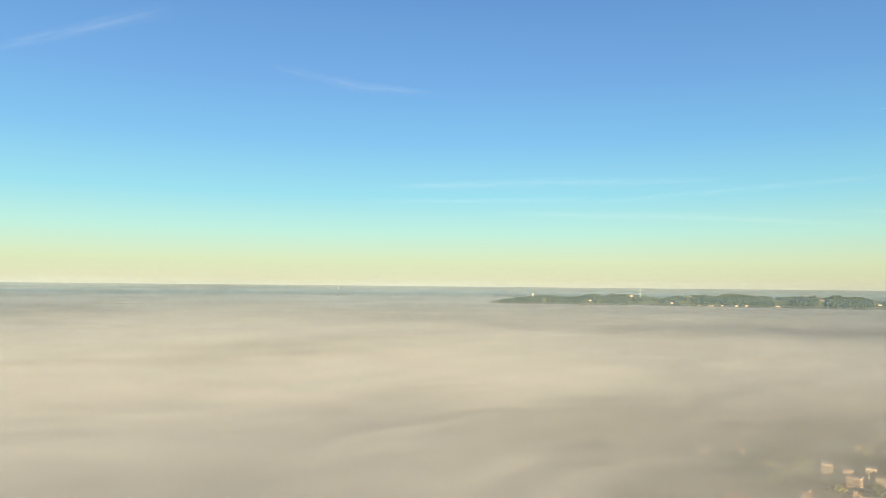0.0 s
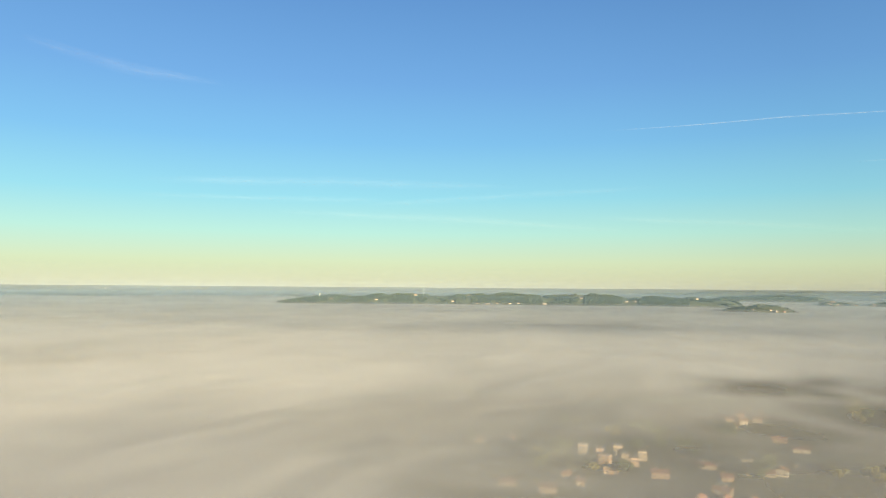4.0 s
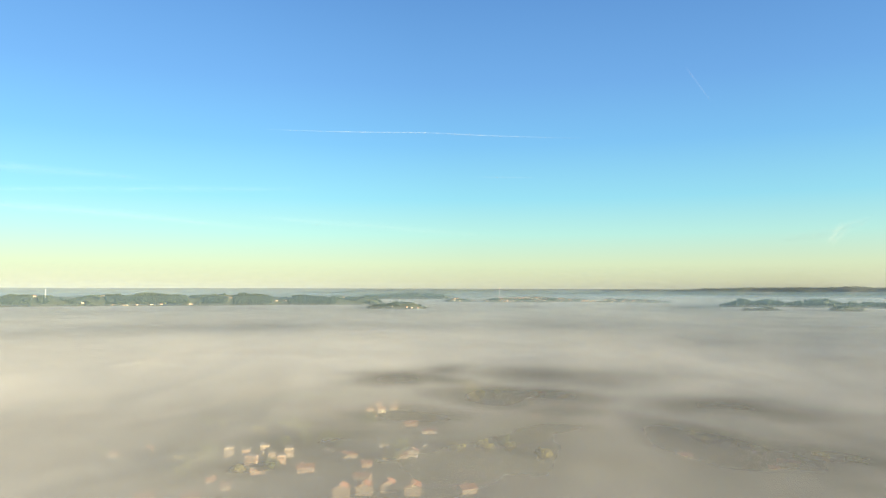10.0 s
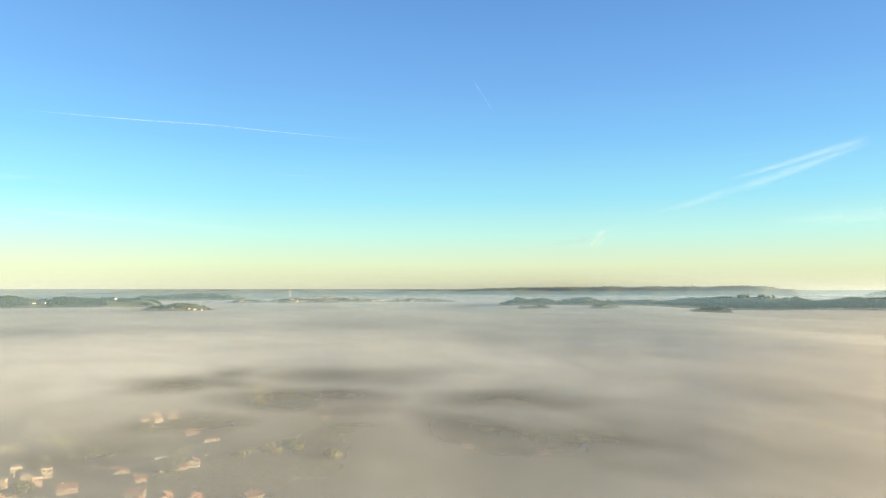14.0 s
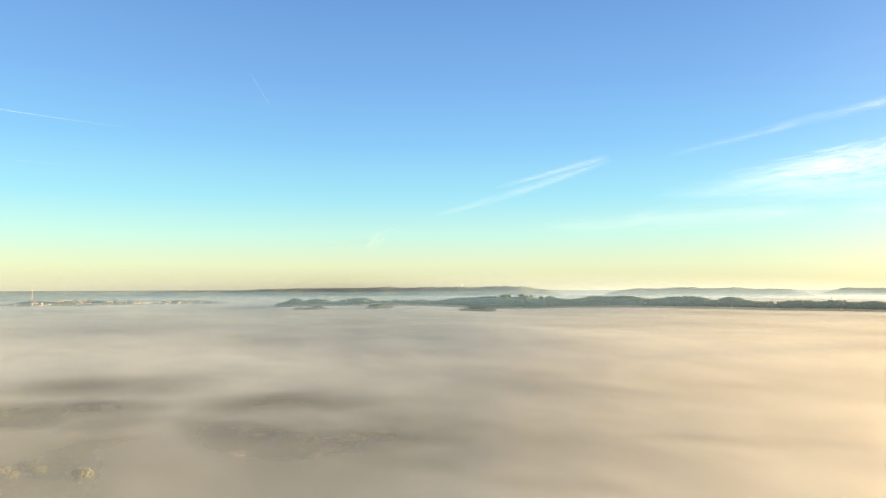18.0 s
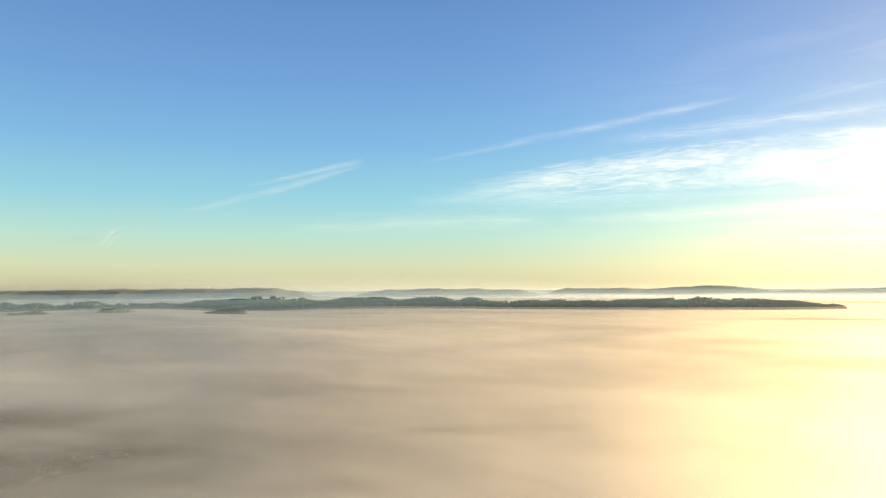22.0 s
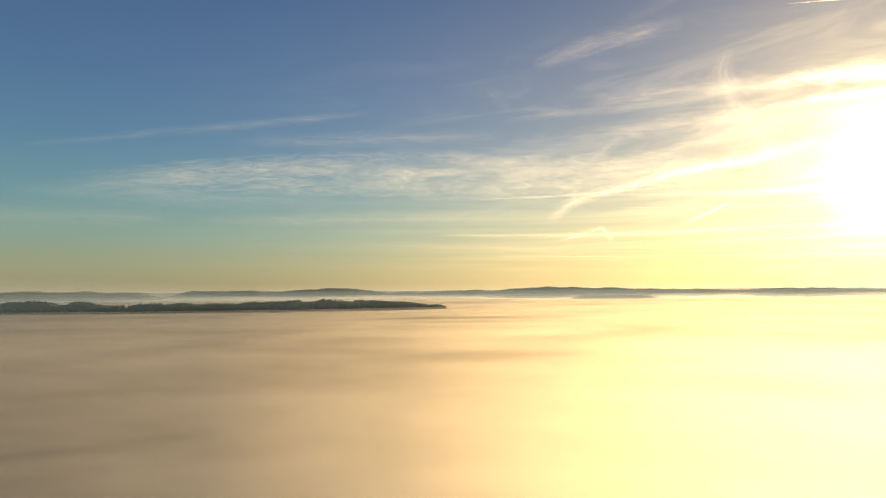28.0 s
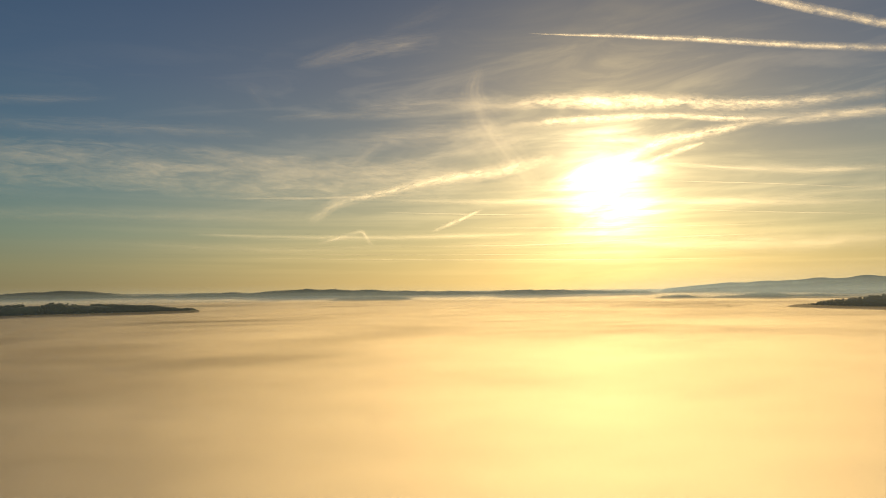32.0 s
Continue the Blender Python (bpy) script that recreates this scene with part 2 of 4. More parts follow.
def mist(name, colour, cover, ragged, scale, gloss, through_light=0.35, stored=False, stretch=(1, 0.7, 1), gloss_col=(1, 0.875, 0.64), billow=0.0, back=0.0, least=0.004):
    """Water droplets: scatters back, lets light through, and throws a broad forward sheen; cover is how much it hides."""
    m, n = material(name)
    at = n.add("ShaderNodeNewGeometry").outputs["Position"]
    pulled = n.add("ShaderNodeVectorMath", {0: at, 1: stretch}, operation="MULTIPLY").outputs[0]
    drift = n.math("SUBTRACT", n.noise(pulled, scale, 3.0, 0.45, 0.2), 0.5)
    fine = n.math("SUBTRACT", n.noise(pulled, scale * 3.3, 3.0, 0.45, 0.0), 0.5)
    base = n.add("ShaderNodeAttribute", attribute_name="cover").outputs["Fac"] if stored else cover
    hide = n.math("ADD", base, n.math("ADD", n.math("MULTIPLY", drift, ragged), n.math("MULTIPLY", fine, ragged * 0.35)))
    soft = n.add("ShaderNodeMapRange", {"Value": hide, "From Min": -0.08, "From Max": 1.08})
    soft.interpolation_type = "SMOOTHSTEP"
    hide = n.math("MAXIMUM", soft.outputs[0] if ragged > 0.2 else hide, least)
    d = n.add("ShaderNodeBsdfDiffuse", {"Color": (*colour, 1), "Roughness": back})
    tr = n.add("ShaderNodeBsdfTranslucent", {"Color": (*colour, 1)})
    wide = n.add("ShaderNodeBsdfToon", {"Color": (*gloss_col, 1), "Size": 0.12, "Smooth": 0.76})
    middle = n.add("ShaderNodeBsdfToon", {"Color": (*gloss_col, 1), "Size": 0.0, "Smooth": 0.56})
    close = n.add("ShaderNodeBsdfToon", {"Color": (*gloss_col, 1), "Size": 0.0, "Smooth": 0.40})
    wide.component = middle.component = close.component = "GLOSSY"
    if billow:
        puffs = n.add("ShaderNodeTexNoise", {"Vector": pulled, "Scale": 0.018, "Detail": 1.5, "Roughness": 0.4, "Distortion": 0.2}).outputs[0]
        out_by = n.add("ShaderNodeVectorMath", {0: at}, operation="LENGTH").outputs["Value"]
        nearer = n.add("ShaderNodeMapRange", {"Value": out_by, "From Min": 250.0, "From Max": 1400.0, "To Min": 1.0, "To Max": 0.12}).outputs[0]
        puff = n.add("ShaderNodeBump", {"Strength": nearer, "Distance": billow, "Height": puffs}).outputs[0]
        for lobe in (d, tr, wide, middle):
            n.tree.links.new(puff, lobe.inputs["Normal"])
    d, tr = d.outputs[0], tr.outputs[0]
    g = n.add("ShaderNodeMixShader", {0: 0.50, 1: wide.outputs[0], 2: middle.outputs[0]}).outputs[0]
    g = n.add("ShaderNodeMixShader", {0: 0.23, 1: g, 2: close.outputs[0]}).outputs[0]
    body = n.add("ShaderNodeMixShader", {0: through_light, 1: d, 2: tr}).outputs[0]
    body = n.add("ShaderNodeMixShader", {0: gloss, 1: body, 2: g}).outputs[0]
    open_air = n.add("ShaderNodeBsdfTransparent").outputs[0]
    n.out(n.add("ShaderNodeMixShader", {0: hide, 1: open_air, 2: body}).outputs[0])
    return m


FOG = mist("fog", (0.73, 0.80, 0.90), 1.0, 0.28, 0.009, 0.51, 0.30, True, billow=2.2, back=0.15, least=0.05)
VEIL = mist("fog_veil", (0.73, 0.80, 0.90), 0.17, 0.40, 0.006, 0.43, 0.3, True, billow=1.6, back=0.15, least=0.03)
THIN_VEIL = mist("fog_fringe", (0.92, 0.95, 0.99), 0.2, 0.3, 0.004, 0.40, 0.3, True)
# grey darkened to stand in for shade cast by the thicker fog
SHADED_MIST = mist("ground_mist", (0.28, 0.28, 0.235), 0.40, 0.3, 0.014, 0.0, 0.45)
# bluish colour imitates aerial haze on the farther fog
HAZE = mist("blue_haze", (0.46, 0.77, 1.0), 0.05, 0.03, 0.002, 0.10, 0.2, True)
# blue tint stands in for the haze that distance lays over hills
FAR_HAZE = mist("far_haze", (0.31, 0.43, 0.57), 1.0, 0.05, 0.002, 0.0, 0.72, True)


def vapour(name, strength, fibre, across, soft=1.0, ragged=0.9):
    """Ice cloud on a ribbon: fades at its rims, torn into fibres along its length."""
    m, n = material(name)
    uv = n.add("ShaderNodeTexCoord").outputs["UV"]
    parts = n.add("ShaderNodeSeparateXYZ", {0: uv})
    u, v = parts.outputs[0], parts.outputs[1]
    off = n.math("MULTIPLY", n.add("ShaderNodeObjectInfo").outputs["Random"], 40.0)
    spot = n.add("ShaderNodeCombineXYZ", {0: n.math("MULTIPLY", u, fibre), 1: n.math("MULTIPLY", v, across), 2: off}).outputs[0]
    broad, wisps = n.noise(spot, 1.0, 6.0, 0.58, 0.5), n.noise(spot, 2.7, 7.0, 0.62, 1.1)
    tear = n.ramp(n.math("ADD", n.math("MULTIPLY", broad, 0.6), n.math("MULTIPLY", wisps, 0.4)), [(0.32, (0, 0, 0)), (0.72, (1, 1, 1))])
    rim = n.math("SUBTRACT", 1.0, n.math("ABSOLUTE", n.math("SUBTRACT", n.math("MULTIPLY", v, 2.0), 1.0)))
    # frayed rims, still nothing at the very edge
    fray = n.math("ADD", rim, n.math("MULTIPLY", n.math("SUBTRACT", wisps, 0.55), ragged), True)
    edge = n.math("MULTIPLY", rim, 5.0, True)
    rim = n.math("MULTIPLY", n.math("POWER", n.math("MAXIMUM", fray, 0.0), soft), edge)
    fade = n.add("ShaderNodeAttribute", attribute_name="fade").outputs["Fac"]
    hide = n.math("MULTIPLY", n.math("MULTIPLY", n.math("MULTIPLY", tear, rim), fade), strength, True)
    d = n.add("ShaderNodeBsdfDiffuse", {"Color": (0.95, 0.95, 0.95, 1)}).outputs[0]
    tr = n.add("ShaderNodeBsdfTranslucent", {"Color": (0.95, 0.95, 0.95, 1)}).outputs[0]
    body = n.add("ShaderNodeMixShader", {0: 0.5, 1: d, 2: tr}).outputs[0]
    ahead = n.add("ShaderNodeBsdfRefraction", {"Color": (1.0, 0.97, 0.9, 1), "Roughness": 0.75, "IOR": 1.4}).outputs[0]
    body = n.add("ShaderNodeMixShader", {0: 0.07, 1: body, 2: ahead}).outputs[0]
    open_air = n.add("ShaderNodeBsdfTransparent").outputs[0]
    n.out(n.add("ShaderNodeMixShader", {0: hide, 1: open_air, 2: body}).outputs[0])
    return m


THIN_TRAIL = vapour("thin_contrail_ice", 0.17, 0.3, 0.6, 1.4, 0.3)
CONTRAIL = vapour("contrail_ice", 0.72, 0.45, 0.8, 1.0, 0.5)
FAINT_TRAIL = vapour("old_contrail_ice", 0.05, 0.5, 1.0, 1.2, 0.3)
CIRRUS = vapour("cirrus_ice", 0.18, 0.5, 2.8, 1.1)
BRIGHT_CIRRUS = vapour("sunlit_cirrus_ice", 0.48, 0.45, 2.4, 1.1)
BAND_CIRRUS = vapour("banded_cirrus_ice", 0.27, 0.6, 3.0, 0.8, 1.3)
SUN_VEIL = vapour("sunlit_veil_ice", 0.12, 0.4, 3.0, 1.2)
LEVEL_CIRRUS = vapour("level_cirrus_ice", 0.34, 0.12, 1.6, 1.2)
LUMPY_CIRRUS = vapour("lumpy_cirrus_ice", 0.6, 0.8, 2.2, 0.9)
HINT = vapour("wisp_ice", 0.030, 0.3, 3.0, 1.3)
THIN_CIRRUS = vapour("thin_cirrus_ice", 0.10, 0.35, 3.0, 1.3)


# ---- shared builders ----
def mesh_of(name, verts, faces, mat, smooth=True):
    me = bpy.data.meshes.new(name)
    me.from_pydata(verts, [], faces)
    me.materials.append(mat)
    if smooth:
        me.polygons.foreach_set("use_smooth", np.ones(len(me.polygons), dtype=bool))
    return me


def lattice(a, b, seed, size):
    """Smooth value noise over the plane, with features of that size in metres."""
    rng = np.random.RandomState(seed)
    table = rng.rand(256, 256)
    x, y = a / size + 1000.0, b / size + 1000.0
    i, j = np.floor(x).astype(int), np.floor(y).astype(int)
    fx, fy = x - i, y - j
    fx, fy = fx ** 3 * (fx * (6 * fx - 15) + 10), fy ** 3 * (fy * (6 * fy - 15) + 10)
    i0, i1, j0, j1 = i % 256, (i + 1) % 256, j % 256, (j + 1) % 256
    return ((table[i0, j0] * (1 - fx) + table[i1, j0] * fx) * (1 - fy) + (table[i0, j1] * (1 - fx) + table[i1, j1] * fx) * fy) - 0.5


def rough_field(a, b, seed, size, octaves=4):
    return sum(lattice(a, b, seed + k, size / 2 ** k) / 2 ** k for k in range(octaves))


# ---- the lie of the land: ridges as (distance, depth, [(bearing, half width in degrees, top in metres)]) ----
RIDGE_WEST = (2850, 110, [(-36.9, 0.6, 38), (-35.9, 0.7, 50), (-34.7, 0.8, 63), (-33.3, 0.8, 69), (-32.2, 0.8, 76), (-30.6, 0.8, 69), (-29.1, 0.8, 74), (-27.6, 1, 77), (-25.5, 1, 79), (-22.9, 1.2, 77), (-20.3, 1, 79), (-18.7, 1, 84), (-16.6, 1, 80), (-15.1, 1, 72), (-13.5, 1, 79), (-11.6, 1, 83), (-10.1, 1, 77), (-8.8, 1, 67), (-7.2, 1, 72), (-5.2, 1, 68), (-4, 1, 70), (-2.8, 0.8, 62), (-2, 0.7, 70), (-0.7, 0.5, 57)])
RIDGE_ISLET = (2450, 80, [(-1.7, 0.6, 39), (-0.9, 0.7, 49), (0.9, 0.9, 57), (2.2, 0.8, 55), (3.4, 0.5, 37)])
RIDGE_MID = (3550, 110, [(-1.9, 0.8, 74), (0.6, 1.2, 79), (1.9, 1, 85), (3.2, 1, 82), (5, 0.8, 68)])
RIDGE_TOWN = (3150, 120, [(4.5, 0.6, 45), (5.5, 0.7, 62), (7.1, 0.8, 52), (8.9, 1, 62), (11, 1.2, 73), (12.9, 1.2, 70), (14.7, 1.2, 62), (16.6, 1.2, 57), (19, 1.4, 60), (22, 1.4, 58)])
RIDGE_EAST = (2560, 90, [(26.2, 0.5, 61), (27.3, 0.5, 72), (28.1, 0.5, 63), (29.6, 0.6, 71), (30.6, 0.6, 56), (31.2, 0.6, 65), (33, 0.8, 70), (33.7, 0.5, 56), (35.8, 1, 62), (37.4, 0.8, 61), (38.5, 0.8, 56), (40.7, 1, 72), (42.7, 1, 74), (44.6, 1, 80), (46.3, 1, 84), (48.1, 1, 75), (49.2, 0.8, 63), (51.3, 1, 72), (53.3, 1, 73), (55.7, 1, 64), (59.2, 1.4, 71), (62, 1.4, 68), (63.8, 1, 58), (67, 1.2, 62), (70, 1.2, 62), (73.5, 1.4, 62), (77, 1.4, 65), (80, 1.4, 67), (83.5, 1.4, 63), (86, 1, 54), (88.4, 0.8, 43)])
STRIP_EAST = (2300, 45, [(27.5, 0.4, 46), (28.1, 0.4, 49), (29.4, 0.6, 50), (30.3, 0.3, 41), (33.2, 0.4, 49), (33.9, 0.5, 57), (35.2, 0.5, 49), (40.6, 0.5, 45), (41.8, 0.7, 50), (43.2, 0.5, 45)])
HILLS_NORTH = (4150, 150, [(-2, 6, 95), (8, 5, 97), (16, 2, 88), (19.5, 1.8, 100), (24.3, 2.2, 105), (29.2, 2.6, 111), (35, 3, 117), (40.5, 2.6, 120), (45.6, 2, 117), (47.9, 1.2, 101)])
HILLS_EAST = (4120, 150, [(52.6, 1.2, 89), (54.8, 1.5, 107), (58.5, 3, 106), (62.5, 3, 103), (65.8, 2, 97)])
HILLS_FAR = (4450, 150, [(69, 2.6, 110), (73.5, 2.2, 110), (75.8, 1.2, 102), (77.9, 1, 112), (79.6, 0.9, 118), (81.4, 1, 113), (84.8, 1.5, 93), (88, 1.4, 95), (90, 1, 97), (91.7, 0.5, 103), (92.6, 0.5, 91), (94.3, 0.8, 105), (96.3, 0.6, 110), (97.1, 0.4, 120), (98.2, 0.5, 107), (99.1, 0.5, 114), (101, 1, 107), (102.3, 0.8, 109), (104.1, 1, 100), (107.8, 1.6, 96), (111.5, 1.4, 90), (114.2, 1.2, 103), (117.8, 1.6, 100), (121.3, 1.6, 94), (124.3, 1.5, 88)])
HILLS_SOUTH = (3950, 110, [(100, 2, 68), (104.6, 1.6, 66), (124.7, 0.7, 59), (126.8, 0.7, 71), (128, 0.5, 59), (130.4, 0.7, 63), (132.2, 0.5, 80), (132.9, 0.4, 84), (134.2, 0.6, 70), (135.7, 0.7, 71), (137.1, 0.7, 62), (139.1, 1, 58), (141.5, 1.4, 66)])
KNOLLS_SOUTH = (2560, 60, [(130, 0.4, 52), (134.1, 0.6, 43), (135.9, 0.8, 50), (138, 1, 61), (140.1, 1.2, 77), (142.5, 1.4, 84)])
MOUNTAINS_NEAR = (4600, 110, [(134.6, 0.6, 70), (135.6, 0.6, 88), (136.6, 0.7, 108), (138.3, 0.8, 115), (140.1, 1, 125), (143, 1.4, 134)])
MOUNTAINS = (4790, 110, [(125.2, 1, 100), (127.6, 1, 120), (130.1, 0.9, 140), (131.2, 0.6, 138), (132.4, 0.8, 145), (134.6, 0.8, 152), (136.1, 0.7, 161), (137, 0.5, 153), (137.8, 0.5, 155), (138.9, 0.5, 174), (140.1, 0.7, 161), (142.4, 1, 178), (145, 1, 165)])
ALL_HILLS = (RIDGE_WEST, RIDGE_ISLET, RIDGE_MID, RIDGE_TOWN, RIDGE_EAST, STRIP_EAST, MOUNTAINS_NEAR, HILLS_NORTH, HILLS_EAST, HILLS_FAR, HILLS_SOUTH, KNOLLS_SOUTH, MOUNTAINS)


def plain_height(az, r):
    """The valley floor, rising slowly to the far plain; lower towards the south-east."""
    west = np.clip((r - 2000.0) / 2900.0, 0, 1) * 106.0
    east = np.clip((r - 3300.0) / 1600.0, 0, 1) ** 1.6 * 99.0
    k = 1 / (1 + np.exp(-(az - 30.0) / 6.0))
    return west * (1 - k) + east * k


def crest_line(tops):
    """The height of a ridge's crest by bearing: a smooth line over its tops, falling away at the ends and in wide gaps."""
    line = np.arange(-90.0, 280.0, 0.1)
    known = []
    for i, (b, wide, top) in enumerate(tops):
        left = tops[i - 1] if i else None
        if left is None or b - left[0] > 2.2 * (wide + left[1]):
            if left is not None:
                known.append((left[0] + left[1] * 1.9, 10.0))
            known.append((b - wide * 1.9, 10.0))
        known.append((b, float(top)))
    known.append((tops[-1][0] + tops[-1][1] * 1.9, 10.0))
    at = np.interp(line, [p[0] for p in known], [p[1] for p in known], left=0.0, right=0.0)
    w = np.hanning(11)
    at = np.convolve(at, w / w.sum(), "same")
    at = at + rough_field(line * 40.0, line * 0.0, 5, 60.0, 4) * 5.0 * (at > 30)
    return lambda az: np.interp((az + 90.0) % 360.0 - 90.0, line, at)


def terrain(az, r):
    a = np.radians(az)
    x, y = r * np.sin(a), r * np.cos(a)
    base = plain_height(az, r)
    z = base.copy()
    bumps = rough_field(x, y, 11, 260.0, 4)
    for dist, depth, tops in ALL_HILLS:
        crest = crest_line(tops)(az)
        k = np.exp(-np.abs((r - dist) / depth) ** 2.2)
        z = np.maximum(z, base + np.maximum(crest - base, 0) * k)
    lift = np.clip((z - 20.0) / 40.0, 0, 1) * np.clip((4850 - r) / 300.0, 0, 1)
    return z + bumps * 7.0 * lift


def fog_height(az, r):
    """The top of the fog: level over the valley, higher against the far hills."""
    return 26.0 + 18.0 * np.clip((r - 450.0) / 2400.0, 0, 1) + (30.0 - 19.0 * np.clip((az - 60.0) / 40.0, 0, 1)) * np.clip((r - 2600.0) / 1600.0, 0, 1) ** 1.3 + 18.0 * np.clip((az - 60.0) / 40.0, 0, 1) * np.clip((r - 4060.0) / 350.0, 0, 1) + 13.0 * np.exp(-((az - 32.0) / 9.0) ** 4) * np.clip((r - 1900.0) / 600.0, 0, 1) * np.clip((3000.0 - r) / 300.0, 0, 1)


def polar(name, mat, bearings, rings, height_of, density_of=None):
    """A round sheet on rings and bearings about the drone's place."""
    az, r = np.meshgrid(np.array(bearings), np.array(rings), indexing="ij")
    z = height_of(az, r)
    a = np.radians(az)
    x, y = r * np.sin(a), r * np.cos(a)
    na, nr = az.shape
    verts = np.stack([x.ravel(), y.ravel(), z.ravel()], 1)
    i = np.arange(na)[:, None]
    j = np.arange(nr - 1)[None, :]
    i2 = (i + 1) % na
    quads = np.stack([i * nr + j, i * nr + j + 1, i2 * nr + j + 1, i2 * nr + j], -1).reshape(-1, 4)
    centre = len(verts)
    verts = np.vstack([verts, [[0, 0, float(z[:, 0].mean())]]])
    hub = [(centre, k * nr, ((k + 1) % na) * nr) for k in range(na)]
    me = mesh_of(name, verts.tolist(), quads.tolist() + hub, mat)
    if density_of is not None:
        den = density_of(x.ravel(), y.ravel(), az.ravel(), r.ravel())
        at = me.attributes.new("cover", "FLOAT", "POINT")
        at.data.foreach_set("value", np.append(den, den.mean()).astype(np.float32))
    return new(name, me)


BEARINGS = list(np.arange(-80, 150, 0.3)) + list(np.arange(150, 280, 2.0))
RINGS = list(np.geomspace(30, 1700, 40)) + list(np.arange(1725, 4926, 26))
ground = tagged(polar("ground", LAND, BEARINGS, RINGS, terrain), "rolling farmland and wooded hills under morning fog", "ground", kind="structure")

# ---- the fog ----
# thin places in the fog's top: east, north, half length, half width, turn, how much thinner
THIN = [(95, 372, 330, 190, -18, 0.60), (0, 290, 100, 44, 0, 0.52), (-12, 348, 90, 46, 0, 0.52), (-67, 350, 66, 44, 0, 0.60), (-88, 293, 70, 38, 0, 0.48), (-4, 490, 46, 54, 20, 0.74),
        (18, 421, 70, 46, 0, 0.50), (115, 500, 66, 58, 20, 0.62), (114, 545, 62, 36, 0, 0.74), (95, 445, 70, 44, 0, 0.62), (8, 708, 60, 24, -20, 0.42), (48, 650, 64, 40, -55, 0.62), (66, 552, 56, 48, -40, 0.70),
        (190, 392, 110, 52, -73, 0.84), (250, 352, 80, 36, -62, 0.66), (215, 300, 80, 44, -50, 0.60), (300, 262, 90, 36, -45, 0.40), (-60, 420, 70, 26, -10, 0.36), (-122, 366, 50, 34, 0, 0.32),
        (340, 222, 130, 44, -36, 0.42), (245, 236, 90, 44, -45, 0.46), (72, 700, 60, 70, 0, 0.52), (165, 655, 95, 75, 0, 0.58), (-5, 655, 50, 60, 0, 0.72), (-40, 400, 120, 80, 0, 0.60), (250, 490, 90, 50, -38, 0.70)]


def thinness(x, y):
    """How far the fog has thinned out, 0 to 1, with a wandering rim."""
    wob_x, wob_y = rough_field(x, y, 61, 120.0, 2) * 55.0, rough_field(x, y, 71, 120.0, 2) * 45.0
    thin = np.zeros(x.shape)
    for e, n, long, wide, turn, less in THIN:
        c, s = math.cos(radians(turn)), math.sin(radians(turn))
        dx, dy = x + wob_x - e, y + wob_y - n
        p, q = (dx * c + dy * s) / long, (-dx * s + dy * c) / wide
        thin = np.maximum(thin, less * np.exp(-np.maximum((p * p + q * q) * 0.62, 0) ** 0.8))
    return 1 - np.exp(-((thin / 0.50) ** 1.5))


def fog_relief(az, r):
    a = np.radians(az)
    x, y = r * np.sin(a), r * np.cos(a)
    swell = rough_field(x, y * 0.5, 31, 400.0, 1) * (6.5 + 8.5 * np.clip((x - 200.0) / 500.0, 0, 1))
    swell = swell + rough_field(x * 0.95 + y * 0.12, y * 0.5 - x * 0.1, 47, 160.0, 1) * (2.2 + 2.2 * np.clip((x - 200.0) / 400.0, 0, 1)) * np.clip(1.6 - r / 2400.0, 0, 1)
    # billows lie along the sun's rays in the west
    c, s = math.cos(radians(SUN_AZ - 90.0)), math.sin(radians(SUN_AZ - 90.0))
    p, q = x * c - y * s, x * s + y * c
    near = np.clip(1.3 - r / 1500.0, 0, 1)
    whole = np.clip(1 - 1.3 * thinness(x, y), 0, 1)
    west = np.clip(0.7 - x / 500.0, 0.3, 1)
    swell = swell + rough_field(p * 0.25, q, 53, 90.0, 2) * 6.0 * near * west * whole + rough_field(x, y, 59, 46.0, 2) * 1.0 * near * whole
    return fog_height(az, r) + swell * np.clip(1.25 - r / 3200.0, 0.25, 1)


def fog_density(x, y, az, r):
    past = np.clip((r - 3050.0) / 1300.0, 0, 1) * np.clip((25.0 - az) / 20.0, 0, 1)
    d = 1.0 - past - 0.94 * thinness(x, y) - np.clip(rough_field(x, y * 0.5, 83, 260.0, 3) + 0.08, 0, 1) ** 1.4 * (0.4 + 0.5 * np.clip((az - 40.0) / 30.0, 0, 1))
    # never quite clear: levels off softly where the fog is thinnest
    return 0.5 * (d + 0.14 + np.sqrt((d - 0.14) ** 2 + 0.03))


FOG_BEARINGS = list(np.arange(-80, 150, 0.6)) + list(np.arange(150, 280, 3.0))
FOG_RINGS = list(np.geomspace(25, 1500, 130)) + list(np.arange(1530, 4900, 45))
tagged(polar("fog_bank", FOG, FOG_BEARINGS, FOG_RINGS, fog_relief, fog_density), "dense low morning fog filling the valley", "fog", kind="stuff")
COARSE = list(np.arange(-80, 280, 4.0))
COARSE_RINGS = list(np.geomspace(25, 4880, 40))
tagged(polar("fog_veil", VEIL, list(np.arange(-80, 280, 1.2)), list(np.geomspace(25, 1500, 80)) + list(np.arange(1540, 4890, 60)), lambda az, r: fog_relief(az, r) + 8.0,
             lambda x, y, az, r: 0.20 - 0.07 * thinness(x, y)), "thin torn upper layer of the fog", "fog", kind="stuff")
